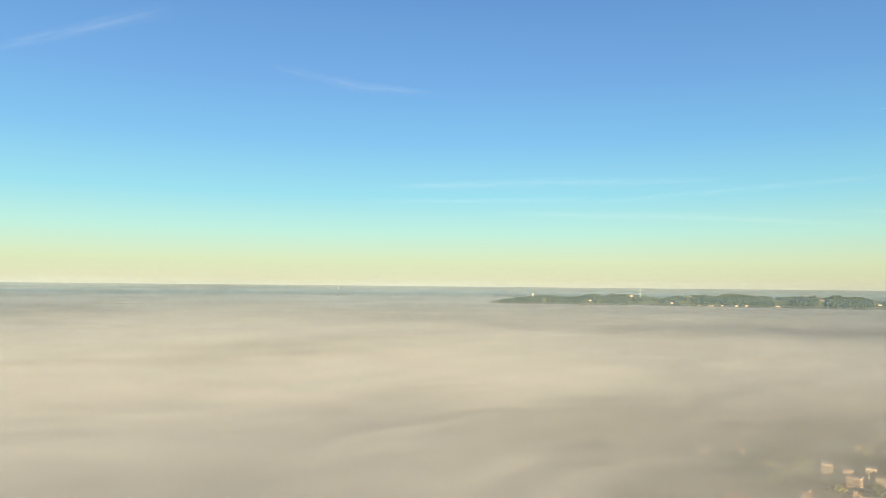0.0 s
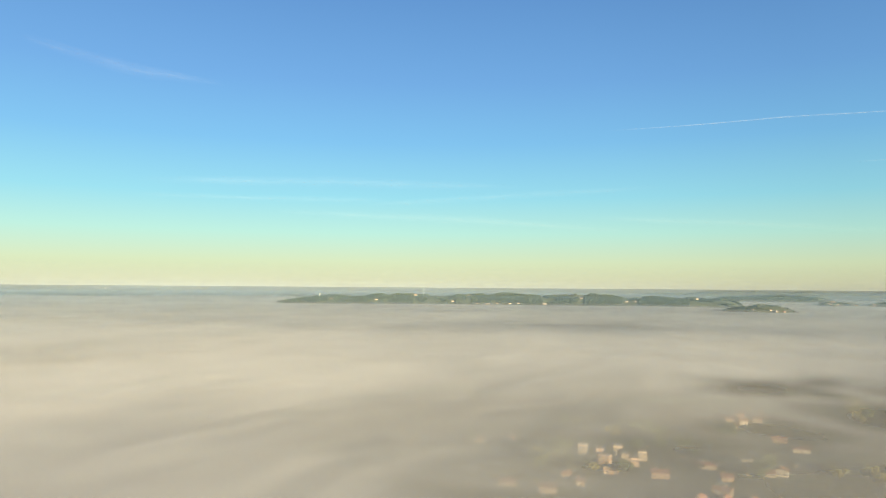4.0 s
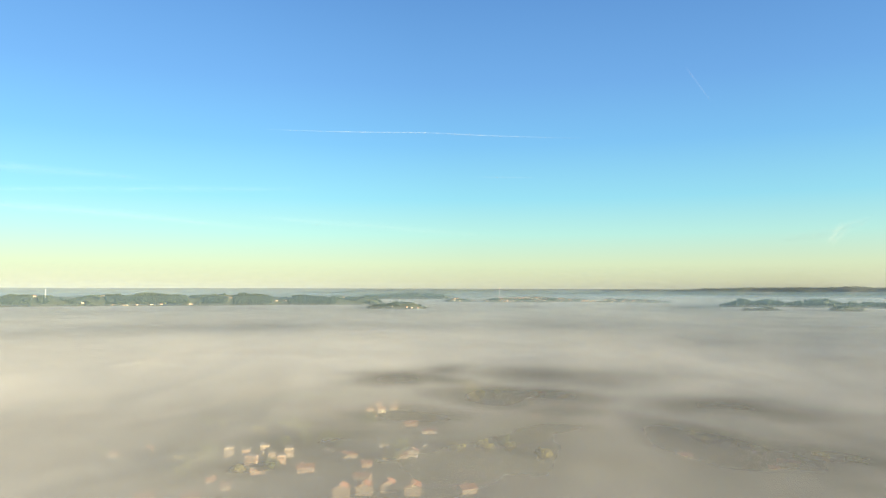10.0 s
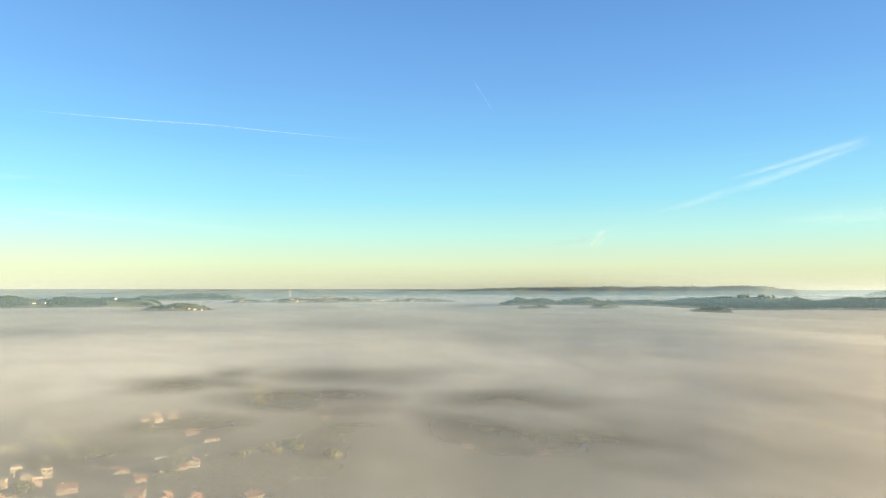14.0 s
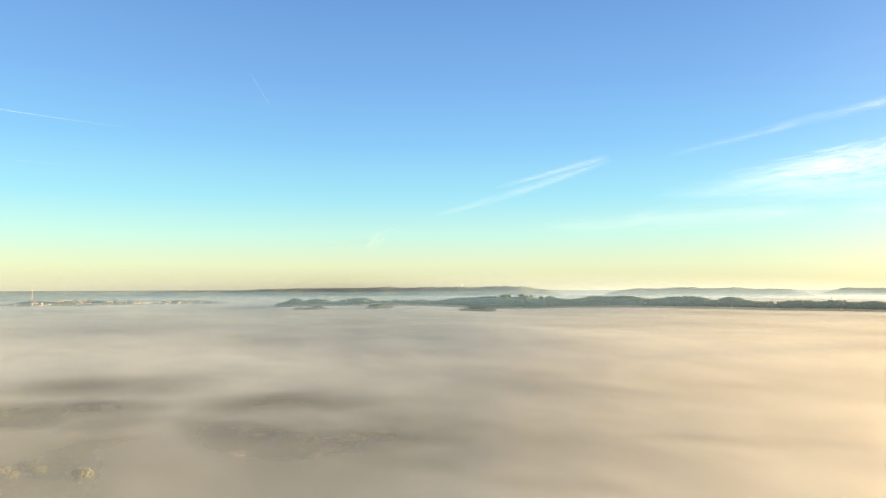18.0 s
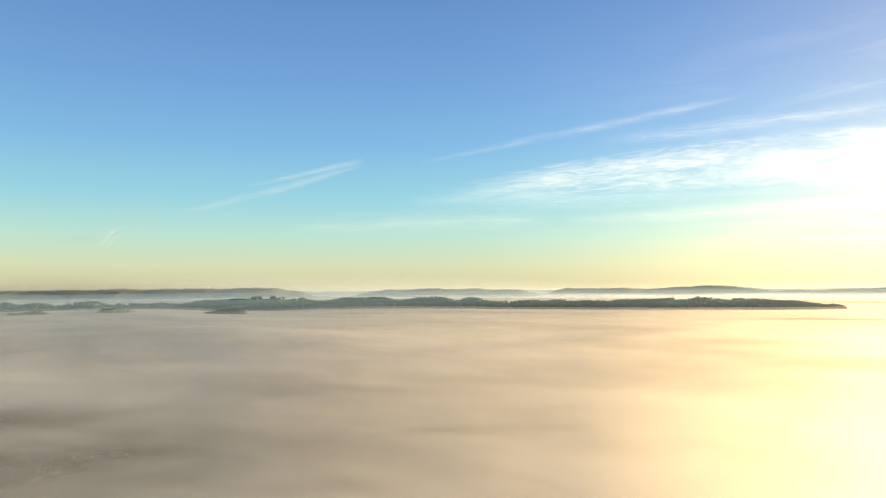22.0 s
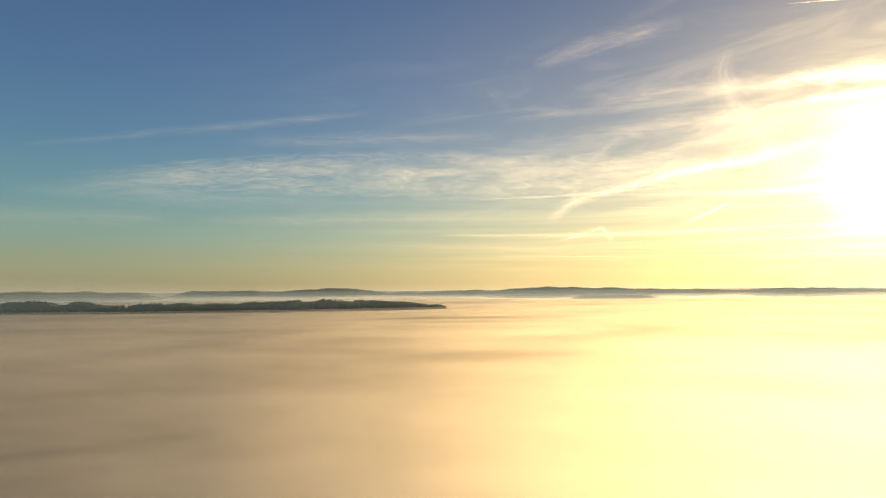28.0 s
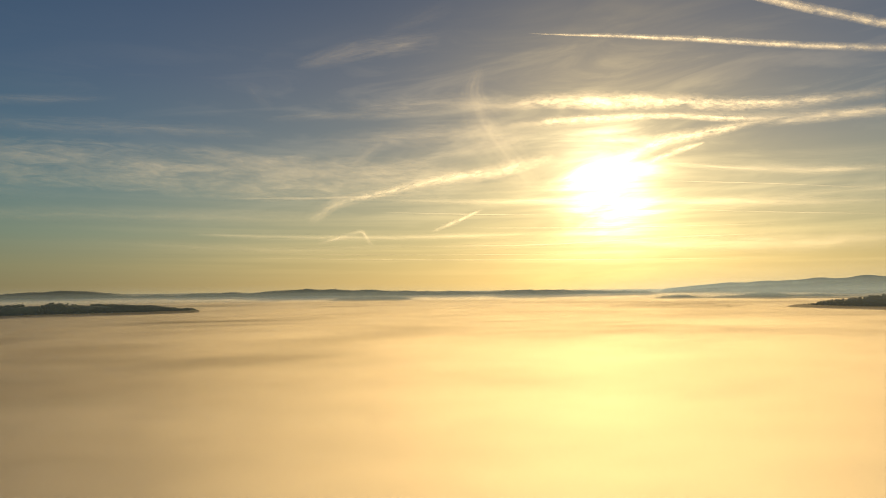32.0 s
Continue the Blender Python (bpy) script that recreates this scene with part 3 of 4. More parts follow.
for rise in (3.0, 7.0):
    tagged(polar("fog_fringe", THIN_VEIL, list(np.arange(-80, 280, 1.2)), list(np.arange(1300, 4880, 60)), lambda az, r: fog_relief(az, r) + rise,
                 lambda x, y, az, r: np.clip((r - 1350.0) / 900.0, 0, 1) * (0.17 - 0.008 * rise)), "soft upper fringe of the fog against the hills", "fog", kind="stuff")
tagged(polar("ground_mist", SHADED_MIST, COARSE, list(np.geomspace(25, 1500, 24)), lambda az, r: 5.2 + 0 * r), "patchy ground mist between the houses, its colour darkened as shade", "fog", kind="stuff")


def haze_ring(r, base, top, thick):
    """An upright, nearly clear sheet round the valley whose tint imitates distance haze, thinning upwards."""
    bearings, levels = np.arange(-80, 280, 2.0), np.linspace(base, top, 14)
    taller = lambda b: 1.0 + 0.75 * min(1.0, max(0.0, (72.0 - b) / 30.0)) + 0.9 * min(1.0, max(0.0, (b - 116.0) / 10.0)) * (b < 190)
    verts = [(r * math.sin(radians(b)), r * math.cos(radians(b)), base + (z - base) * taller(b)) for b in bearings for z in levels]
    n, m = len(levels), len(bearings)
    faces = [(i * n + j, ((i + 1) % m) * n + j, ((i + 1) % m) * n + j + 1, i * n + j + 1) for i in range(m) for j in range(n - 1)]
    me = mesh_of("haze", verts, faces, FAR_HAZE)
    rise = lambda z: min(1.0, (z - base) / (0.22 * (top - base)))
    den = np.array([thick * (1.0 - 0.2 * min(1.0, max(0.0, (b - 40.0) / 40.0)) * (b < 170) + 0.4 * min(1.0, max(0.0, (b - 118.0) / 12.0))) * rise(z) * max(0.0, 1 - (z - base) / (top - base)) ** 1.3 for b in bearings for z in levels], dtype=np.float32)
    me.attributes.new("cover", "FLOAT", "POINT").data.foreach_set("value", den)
    tagged(new("haze", me), "bluish see-through sheet painting in haze before the far hills", "haze", "haze layers", kind="stuff")


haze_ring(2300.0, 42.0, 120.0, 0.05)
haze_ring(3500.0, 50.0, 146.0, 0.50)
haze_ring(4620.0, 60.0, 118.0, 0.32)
# level tinted sheets, denser outwards, so the painted haze deepens with distance
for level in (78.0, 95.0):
    tagged(polar("haze", HAZE, COARSE, COARSE_RINGS, lambda az, r: level + 0 * r, lambda x, y, az, r: 0.01 + 0.16 * np.clip((r - 350.0) / 1400.0, 0, 1) ** 0.9 * (1 - 0.55 * np.clip((az - 40.0) / 30.0, 0, 1) * (az < 170))), "faint bluish sheet painting in haze over the valley", "haze", "haze layers", kind="stuff")


# ---- clouds and vapour trails, on the sky's far side ----
SKY_FAR = 4300.0


def ribbon(name, mat, path, label, category, group="", far=SKY_FAR, steps=48):
    """A band of ice cloud through (bearing, elevation, width in degrees), bulging a little towards its middle line."""
    pts = np.array(path, dtype=float)
    t = np.linspace(0, len(pts) - 1, steps)
    k = np.arange(len(pts))
    rows = np.stack([np.interp(t, k, pts[:, c]) for c in range(3)], 1)
    for _ in range(6):
        rows[1:-1] = (rows[:-2] + 2 * rows[1:-1] + rows[2:]) / 4
    mids = [bearing(a, e) for a, e, _ in rows]
    verts, uvs, fades, run = [], [], [], 0.0
    across = 6
    for i, m in enumerate(mids):
        ahead = (mids[min(i + 1, steps - 1)] - mids[max(i - 1, 0)]).normalized()
        side = m.cross(ahead).normalized() * -1
        wide = radians(rows[i][2])
        if i:
            run += (m - mids[i - 1]).length / radians(pts[:, 2].mean())
        end = min(i, steps - 1 - i) / (steps * 0.22)
        for j in range(across + 1):
            v = j / across
            bulge = 1 - 0.006 * (1 - (2 * v - 1) ** 2)
            verts.append(tuple((m + side * wide * (v - 0.5)) * far * bulge + Vector((0, 0, EYE))))
            uvs.append((run, v))
            fades.append(min(1.0, end) ** 0.8)
    faces = [(i * (across + 1) + j, i * (across + 1) + j + 1, (i + 1) * (across + 1) + j + 1, (i + 1) * (across + 1) + j)
             for i in range(steps - 1) for j in range(across)]
    me = mesh_of(name, verts, faces, mat)
    layer = me.uv_layers.new(name="along")
    for loop in me.loops:
        layer.data[loop.index].uv = uvs[loop.vertex_index]
    at = me.attributes.new("fade", "FLOAT", "POINT")
    at.data.foreach_set("value", np.array(fades, dtype=np.float32))
    return tagged(new(name, me), label, category, group)


TRAIL_LABEL = "thin white vapour trail high in clear blue sky"
ribbon("contrail", THIN_TRAIL, [(-10, 12.4, 0.16), (3, 12.55, 0.24), (16, 11.9, 0.16)], "long straight white vapour trail in blue sky", "contrail", "vapour trails")
ribbon("contrail", FAINT_TRAIL, [(23.7, 16.8, 0.2), (25.5, 14.1, 0.1)], "short slanting white vapour trail in blue sky", "contrail", "vapour trails")
ribbon("contrail", FAINT_TRAIL, [(7, 9.0, 0.2), (12, 8.9, 0.2)], TRAIL_LABEL, "contrail", "vapour trails")
ribbon("contrail", CONTRAIL, [(115.2, 20.1, 0.15), (122, 19.5, 0.45), (129, 18.5, 0.6), (146, 15.0, 0.7)], "bright spreading vapour trail above the sun", "contrail", "vapour trails")
ribbon("contrail", CONTRAIL, [(130, 22, 0.6), (134, 20.4, 0.8), (141, 17.6, 0.8), (148, 15, 0.8)], "broad lumpy vapour trail crossing the sky", "contrail", "vapour trails")
LEVEL = "thin level streak of cloud low near the sun"
for path in ([(125.3, 8.3, 0.22), (133, 7.6, 0.22), (140.3, 6.7, 0.18)], [(126.6, 6, 0.18), (132.9, 5.5, 0.22), (142, 4.8, 0.18)], [(102.9, 6.3, 0.18), (109.5, 6.1, 0.29), (116.8, 5.9, 0.18)],
             [(92.9, 2.6, 0.2), (107.6, 2.4, 0.22), (134.3, 2.1, 0.2)], [(94.3, 2.9, 0.15), (108.7, 2.8, 0.18), (123.1, 2.7, 0.15)], [(104.3, 3.5, 0.22), (116, 3.5, 0.29), (126.5, 3.9, 0.29), (135, 3.9, 0.18)],
             [(108.8, 5, 0.18), (119.7, 4.8, 0.29), (134.4, 4.6, 0.18)]):
    ribbon("contrail", LEVEL_CIRRUS, path, LEVEL, "contrail", "vapour trails")
for path in ([(101.4, 7.3, 0.6), (116.1, 7, 0.9), (124.9, 6.7, 1.1), (132.9, 6.2, 1.2), (142, 5.8, 0.7)], [(118.2, 3.8, 0.7), (126.5, 3.4, 1.4), (135.8, 3, 1.8), (143, 3.3, 1.5)],
             [(125, 9.7, 0.6), (129.9, 9, 0.8), (136, 8.3, 1.1), (143, 8, 0.7)], [(90.8, 7.2, 0.37), (97.8, 7.4, 0.5), (105.8, 7.7, 0.37)], [(88, 4.4, 0.5), (100, 4.2, 0.8), (116, 4.4, 0.6)]):
    ribbon("cirrus_cloud", LEVEL_CIRRUS, path, LEVEL, "cloud", "level clouds")
CIRRUS_LABEL = "torn white streak of high cirrus cloud"
for path in ([(112.2, 14.6, 0.9), (116.3, 15, 1.5), (121.6, 14.7, 1.8), (126.8, 14.3, 1.5), (130.1, 13.7, 1.3), (134.7, 13.3, 1.1), (142.5, 13.2, 1.0)],
             [(113.3, 13.2, 0.9), (118.4, 13.4, 1.1), (123.4, 13.4, 0.9), (126.8, 13.2, 0.8), (131, 12.5, 0.8), (135, 12.3, 0.6)],
             [(122.6, 10.2, 1.4), (125.7, 11.4, 1.4), (129.4, 11.8, 1.1), (133.8, 12.3, 0.5)], [(97.1, 5.4, 1.3), (99.2, 7, 1.2), (102.5, 7.7, 1.0), (106.9, 8.8, 1.1), (112.5, 9.5, 1.5), (117.6, 10.8, 1.8)],
             [(124.3, 9.7, 0.8), (126.7, 10.5, 0.9), (128.7, 11, 0.5)], [(107.1, 4.7, 0.5), (109.1, 5.5, 0.7), (111.3, 6.5, 0.45)]):
    ribbon("cirrus_cloud", LUMPY_CIRRUS, path, "lumpy sunlit bank of cirrus cloud", "cloud", "cirrus clouds")
for path in ([(38, 5.7, 0.8), (45.6, 7.8, 1.1), (53, 10.1, 0.6)], [(43.5, 8.1, 0.5), (52.8, 10.4, 0.9)], [(100.3, 9.7, 1.2), (101.8, 11.1, 1.7), (103.4, 12, 0.7)],
             [(97.8, 3.7, 0.4), (99.9, 4.3, 0.7), (101.4, 4.8, 0.6), (102.3, 3.5, 0.45)], [(101, 18.8, 1.1), (105, 19.6, 1.6), (109, 20.5, 1.0)], [(103, 20.2, 1.4), (109, 22.4, 1.8)],
             [(93.5, 13.4, 0.6), (97.8, 13.9, 1.1), (102.2, 14, 0.9), (109.6, 14.4, 0.9)], [(30, 3.5, 0.5), (33.6, 4.1, 1.1), (36, 5.0, 0.4)], [(33.2, 3.2, 0.6), (34.4, 4.6, 1.2)],
             [(132.5, 12, 0.8), (137, 12.1, 1.2), (142.5, 12, 0.9)]):
    ribbon("cirrus_cloud", HINT if path[0][1] > 18 else THIN_CIRRUS if path[0][1] in (9.7, 13.4) else BRIGHT_CIRRUS if path[0][0] > 94 else CIRRUS, path, CIRRUS_LABEL, "cloud", "cirrus clouds")
ribbon("cirrus_cloud", BAND_CIRRUS, [(60, 7.9, 1.6), (67, 8.6, 2.6), (74, 9.2, 3.4), (83, 9.3, 4.2), (94, 9.0, 4.4), (106, 8.9, 3.8), (116, 8.9, 2.6)],
       "broad pale band of cirrus cloud lit by the sun", "cloud", "cirrus clouds", 4400.0, 120)
for path in ([(57, 10.2, 0.6), (66.8, 12.0, 1.0), (76.6, 13.4, 1.1), (83, 14.2, 0.6)], [(69, 5.5, 1.0), (78, 5.6, 1.4), (90, 5.8, 1.4), (99, 6.0, 1.0)],
             [(46, 4.9, 1.6), (57, 5.4, 2.4), (68, 5.6, 1.8)], [(56, 7.2, 2.0), (66, 7.4, 3.0), (80, 7.2, 2.0)], [(92.4, 16.0, 1.0), (93.2, 15.2, 1.6), (94.4, 14.2, 1.0)],
             [(111.2, 17.8, 1.4), (110.5, 15.8, 2.8), (111.4, 13.3, 4.4), (114, 10, 5.0), (116, 6.7, 3.6)], [(88.8, 11.4, 1.5), (91.8, 10, 2.2), (97.8, 9.2, 2.8), (105, 9.3, 2.4), (111, 9.7, 1.5)], [(100, 14.5, 1.5), (108, 15.0, 2.2), (116, 14.6, 2.0)], [(-75, 15.2, 1.0), (-62, 20.4, 1.6)],
             [(-55, 17.0, 0.7), (-48, 15.8, 1.4), (-41, 15.4, 0.6)], [(-47, 7.9, 0.8), (-32, 8.4, 1.2), (-17, 8.1, 0.7)], [(-47, 6.8, 0.5), (-28, 7.0, 0.8)],
             [(-37, 5.9, 0.6), (-22, 5.5, 1.1), (-8, 4.5, 0.6)], [(-30, 6.6, 0.6), (-18, 7.4, 0.9), (-6, 7.9, 0.5)], [(-12, 5.6, 0.6), (0, 4.9, 1.0), (10, 4.0, 0.5)],
             [(119, 4.0, 1.4), (131, 3.6, 2.2), (146, 3.2, 2.0)], [(72, 11.6, 1.2), (84, 12.2, 1.8), (94, 12.4, 1.2)], [(96, 17.5, 1.4), (101, 19.0, 2.4), (108, 20.0, 2.0)],
             [(98, 12.0, 1.6), (108, 12.4, 3.0), (117, 13.2, 2.0)], [(125, 13.6, 1.0), (133, 12.6, 1.6), (146, 11.4, 1.2)], [(126, 6.6, 1.2), (136, 6.6, 1.8), (146, 7.0, 1.2)],
             [(102, 9.8, 1.2), (110, 11.2, 2.2), (116, 12.4, 1.6)], [(108, 3.4, 1.0), (118, 3.8, 1.4), (130, 3.0, 1.0)], [(84, 3.6, 0.6), (96, 3.2, 0.9), (106, 3.6, 0.6)]):
    ribbon("cirrus_cloud", HINT if path[0][0] < 0 else THIN_CIRRUS if path[0][1] == 17.8 else HINT if path[0][1] == 16.0 else SUN_VEIL if path[0][0] > 83 else THIN_CIRRUS, path, "faint smooth veil of high cirrus cloud", "cloud", "cirrus clouds", 4450.0)


# ---- woods on the ridges, with clearings where the ridge houses stand: bearing, distance, house length ----
SPOTS = [(-32.4, 2790, 14), (-28.8, 2770, 13), (-22.6, 2760, 12), (-20.6, 2740, 10), (-19.8, 2735, 22), (-19.0, 2735, 10), (-18.0, 2740, 13), (-17.3, 2745, 12), (-15.2, 2750, 18), (-12.3, 2790, 12),
         (-21.3, 2830, 16), (-25.6, 2830, 12), (-8.8, 2790, 12), (-8.2, 2785, 14), (-3.6, 2830, 12), (-2.2, 2840, 14), (-0.4, 2840, 12)]
KNOLL_SPOTS = [(0.3, 2400, 10), (1.5, 2395, 12), (1.9, 2390, 11), (2.4, 2395, 10)]
EAST_SPOTS = [(55.2, 2520, 16), (61.5, 2500, 10), (70.6, 2490, 12), (53.0, 2500, 9), (50.6, 2500, 10), (49.4, 2505, 9), (43.2, 2500, 9), (47.4, 2540, 12)]
town_rng = random.Random(22)
TOWN_SPOTS = [(town_rng.choice((town_rng.uniform(4.5, 11.5), town_rng.uniform(9, 22), town_rng.uniform(11, 18))), 3150 + town_rng.uniform(-125, 40), town_rng.uniform(8, 18)) for _ in range(130)]
CLEARINGS = [(az, r, 110.0) for az, r, _ in SPOTS + KNOLL_SPOTS + EAST_SPOTS] + [(az, r, 40.0) for az, r, _ in TOWN_SPOTS]


def height_at(az, r):
    return float(terrain(np.array([float(az)]), np.array([float(r)]))[0])


ICO = bmesh.new()
bmesh.ops.create_icosphere(ICO, subdivisions=1, radius=1.0)
ICO_V = np.array([tuple(v.co) for v in ICO.verts])
ICO_F = np.array([[v.index for v in f.verts] for f in ICO.faces])
ICO.free()


def wood(name, label, group_of, count, seed, tall, spread, keep=0.42):
    """Many ragged crowns along a ridge: two lumps a tree, every lump crumpled by itself."""
    rng = np.random.RandomState(seed)
    dist, depth, tops = group_of
    lo, hi = min(b - w * 0.8 for b, w, _ in tops), max(b + w * 0.8 for b, w, _ in tops)
    az = rng.uniform(lo, hi, count * 6)
    r = dist + rng.normal(0, depth * spread, count * 6) - depth * 0.25
    z = terrain(az, r)
    a = np.radians(az)
    x, y = r * np.sin(a), r * np.cos(a)
    dense = rough_field(x, y, seed + 3, 60.0, 3) + 0.5
    ok = (z > fog_height(az, r) - 8.0) & (dense > keep)
    for b, out, front in CLEARINGS:
        ok &= ~((np.abs(az - b) * 50.0 < 10.0) & (r > out - front) & (r < out + 9.0))
    idx = np.nonzero(ok)[0][:count]
    n = len(idx)
    h = tall * (0.45 + 1.0 * rng.rand(n) ** 2.2)
    verts = []
    for share, centre, half in ((1.0, 0.42, 0.46), (0.72, 0.72, 0.34)):
        wide = h * rng.uniform(0.34, 0.5, n) * share
        mid = np.stack([x[idx] + rng.normal(0, 1, n) * wide * 0.35, y[idx] + rng.normal(0, 1, n) * wide * 0.35, z[idx] + h * centre], 1)
        lump = ICO_V[None] * rng.uniform(0.62, 1.2, (n, len(ICO_V), 1)) * np.stack([wide, wide, h * half], 1)[:, None, :]
        verts.append((lump + mid[:, None, :]).reshape(-1, 3))
    faces = (ICO_F[None] + (np.arange(2 * n) * len(ICO_V))[:, None, None]).reshape(-1, 3)
    me = bpy.data.meshes.new(name)
    me.from_pydata(np.vstack(verts).tolist(), [], faces.tolist())
    me.materials.append(WOODS)
    return tagged(new(name, me), label, "woods", kind="stuff")


wood("woods", "dark green wooded ridge above the fog", RIDGE_WEST, 12000, 101, 6.6, 0.75, 0.36)
wood("woods", "dark green wooded ridge above the fog", RIDGE_EAST, 13000, 102, 7.4, 0.75, 0.33)
wood("woods", "small wooded knoll standing out of fog", RIDGE_ISLET, 500, 103, 4.2, 0.7, 0.44)
wood("woods", "low strip of trees rising from fog", STRIP_EAST, 900, 110, 6.0, 0.7, 0.40)
wood("woods", "hazy wooded rise behind a fogbound ridge", RIDGE_MID, 2000, 111, 5.4, 0.7, 0.34)
wood("woods", "scattered trees among the houses of a hill town", RIDGE_TOWN, 4200, 104, 5.4, 0.8, 0.40)
wood("woods", "wooded knolls low in the glowing fog", KNOLLS_SOUTH, 1400, 105, 6.0, 0.7, 0.15)
wood("woods", "hazy far wooded hills", HILLS_NORTH, 5000, 106, 5.0, 0.5, 0.2)
wood("woods", "hazy far wooded hills", HILLS_EAST, 2600, 107, 5.0, 0.5, 0.2)
wood("woods", "hazy far wooded hills", HILLS_SOUTH, 2400, 108, 4.0, 0.6, 0.1)
wood("woods", "hazy far wooded hills", HILLS_FAR, 4000, 109, 4.0, 0.5, 0.25)


# ---- trees, houses and masts as things ----
def part(name, bm, mat, parent, label=""):
    me = bpy.data.meshes.new(name)
    bm.to_mesh(me)
    bm.free()
    me.materials.append(mat)
    ob = new(name, me)
    ob.parent = parent
    if label:
        ob["label"] = label
    return ob


def holder(name, m):
    ob = new(name)
    ob.matrix_world = m
    return ob


def box(bm, x0, x1, y0, y1, z0, z1):
    made = bmesh.ops.create_cube(bm, size=1.0)["verts"]
    for v in made:
        v.co = Vector(((x0 + x1) / 2 + v.co.x * (x1 - x0), (y0 + y1) / 2 + v.co.y * (y1 - y0), (z0 + z1) / 2 + v.co.z * (z1 - z0)))
    return made


def rod(bm, p, q, r0, r1, sides=7):
    p, q = Vector(p), Vector(q)
    made = bmesh.ops.create_cone(bm, cap_ends=True, segments=sides, radius1=r0, radius2=r1, depth=(q - p).length)["verts"]
    turn = (q - p).to_track_quat("Z", "Y").to_matrix().to_4x4()
    bmesh.ops.transform(bm, matrix=Matrix.Translation((p + q) / 2) @ turn, verts=made)


def tree(m, tall, wide, seed, leaf, label, name="tree", clumps=420):
    rng = random.Random(seed)
    top = holder(name, m)
    bm = bmesh.new()
    rod(bm, (0, 0, -0.3), (0.1, 0, tall * 0.5), tall * 0.03, tall * 0.016, 8)
    for k in range(6):
        a = k * 1.05 + rng.random()
        h = tall * rng.uniform(0.25, 0.45)
        rod(bm, (0.05, 0, h), (math.cos(a) * wide * 0.3, math.sin(a) * wide * 0.3, h + tall * rng.uniform(0.15, 0.3)), tall * 0.012, tall * 0.005, 5)
    part("trunk", bm, BARK, top)
    lobes = [(Vector((rng.uniform(-0.28, 0.28) * wide, rng.uniform(-0.28, 0.28) * wide, tall * rng.uniform(0.38, 0.85))), rng.uniform(0.2, 0.34)) for _ in range(9)]
    verts, faces = [], []
    for _ in range(clumps):
        mid, size = rng.choice(lobes)
        d = Vector((rng.gauss(0, 1), rng.gauss(0, 1), rng.gauss(0, 1))).normalized() * rng.uniform(0.55, 1.08)
        at = mid + Vector((d.x * size * wide, d.y * size * wide, d.z * size * tall * 0.55))
        s = wide * rng.uniform(0.045, 0.09)
        turn = Euler((rng.uniform(0, 6), rng.uniform(0, 6), rng.uniform(0, 6))).to_matrix()
        n = len(verts)
        for c in ((-1, -0.6, 0), (0.2, -1, 0.3), (1, 0.1, -0.1), (0.3, 1, 0.25), (-0.8, 0.7, -0.2), (0, 0, 0.7)):
            verts.append(tuple(at + turn @ (Vector(c) * s * rng.uniform(0.7, 1.25))))
        faces += [(n, n + 1, n + 5), (n + 1, n + 2, n + 5), (n + 2, n + 3, n + 5), (n + 3, n + 4, n + 5), (n + 4, n, n + 5)]
    me = mesh_of("crown", verts, faces, leaf, False)
    crown = new("crown", me)
    crown.parent = top
    return tagged(top, label, "tree", "village trees")


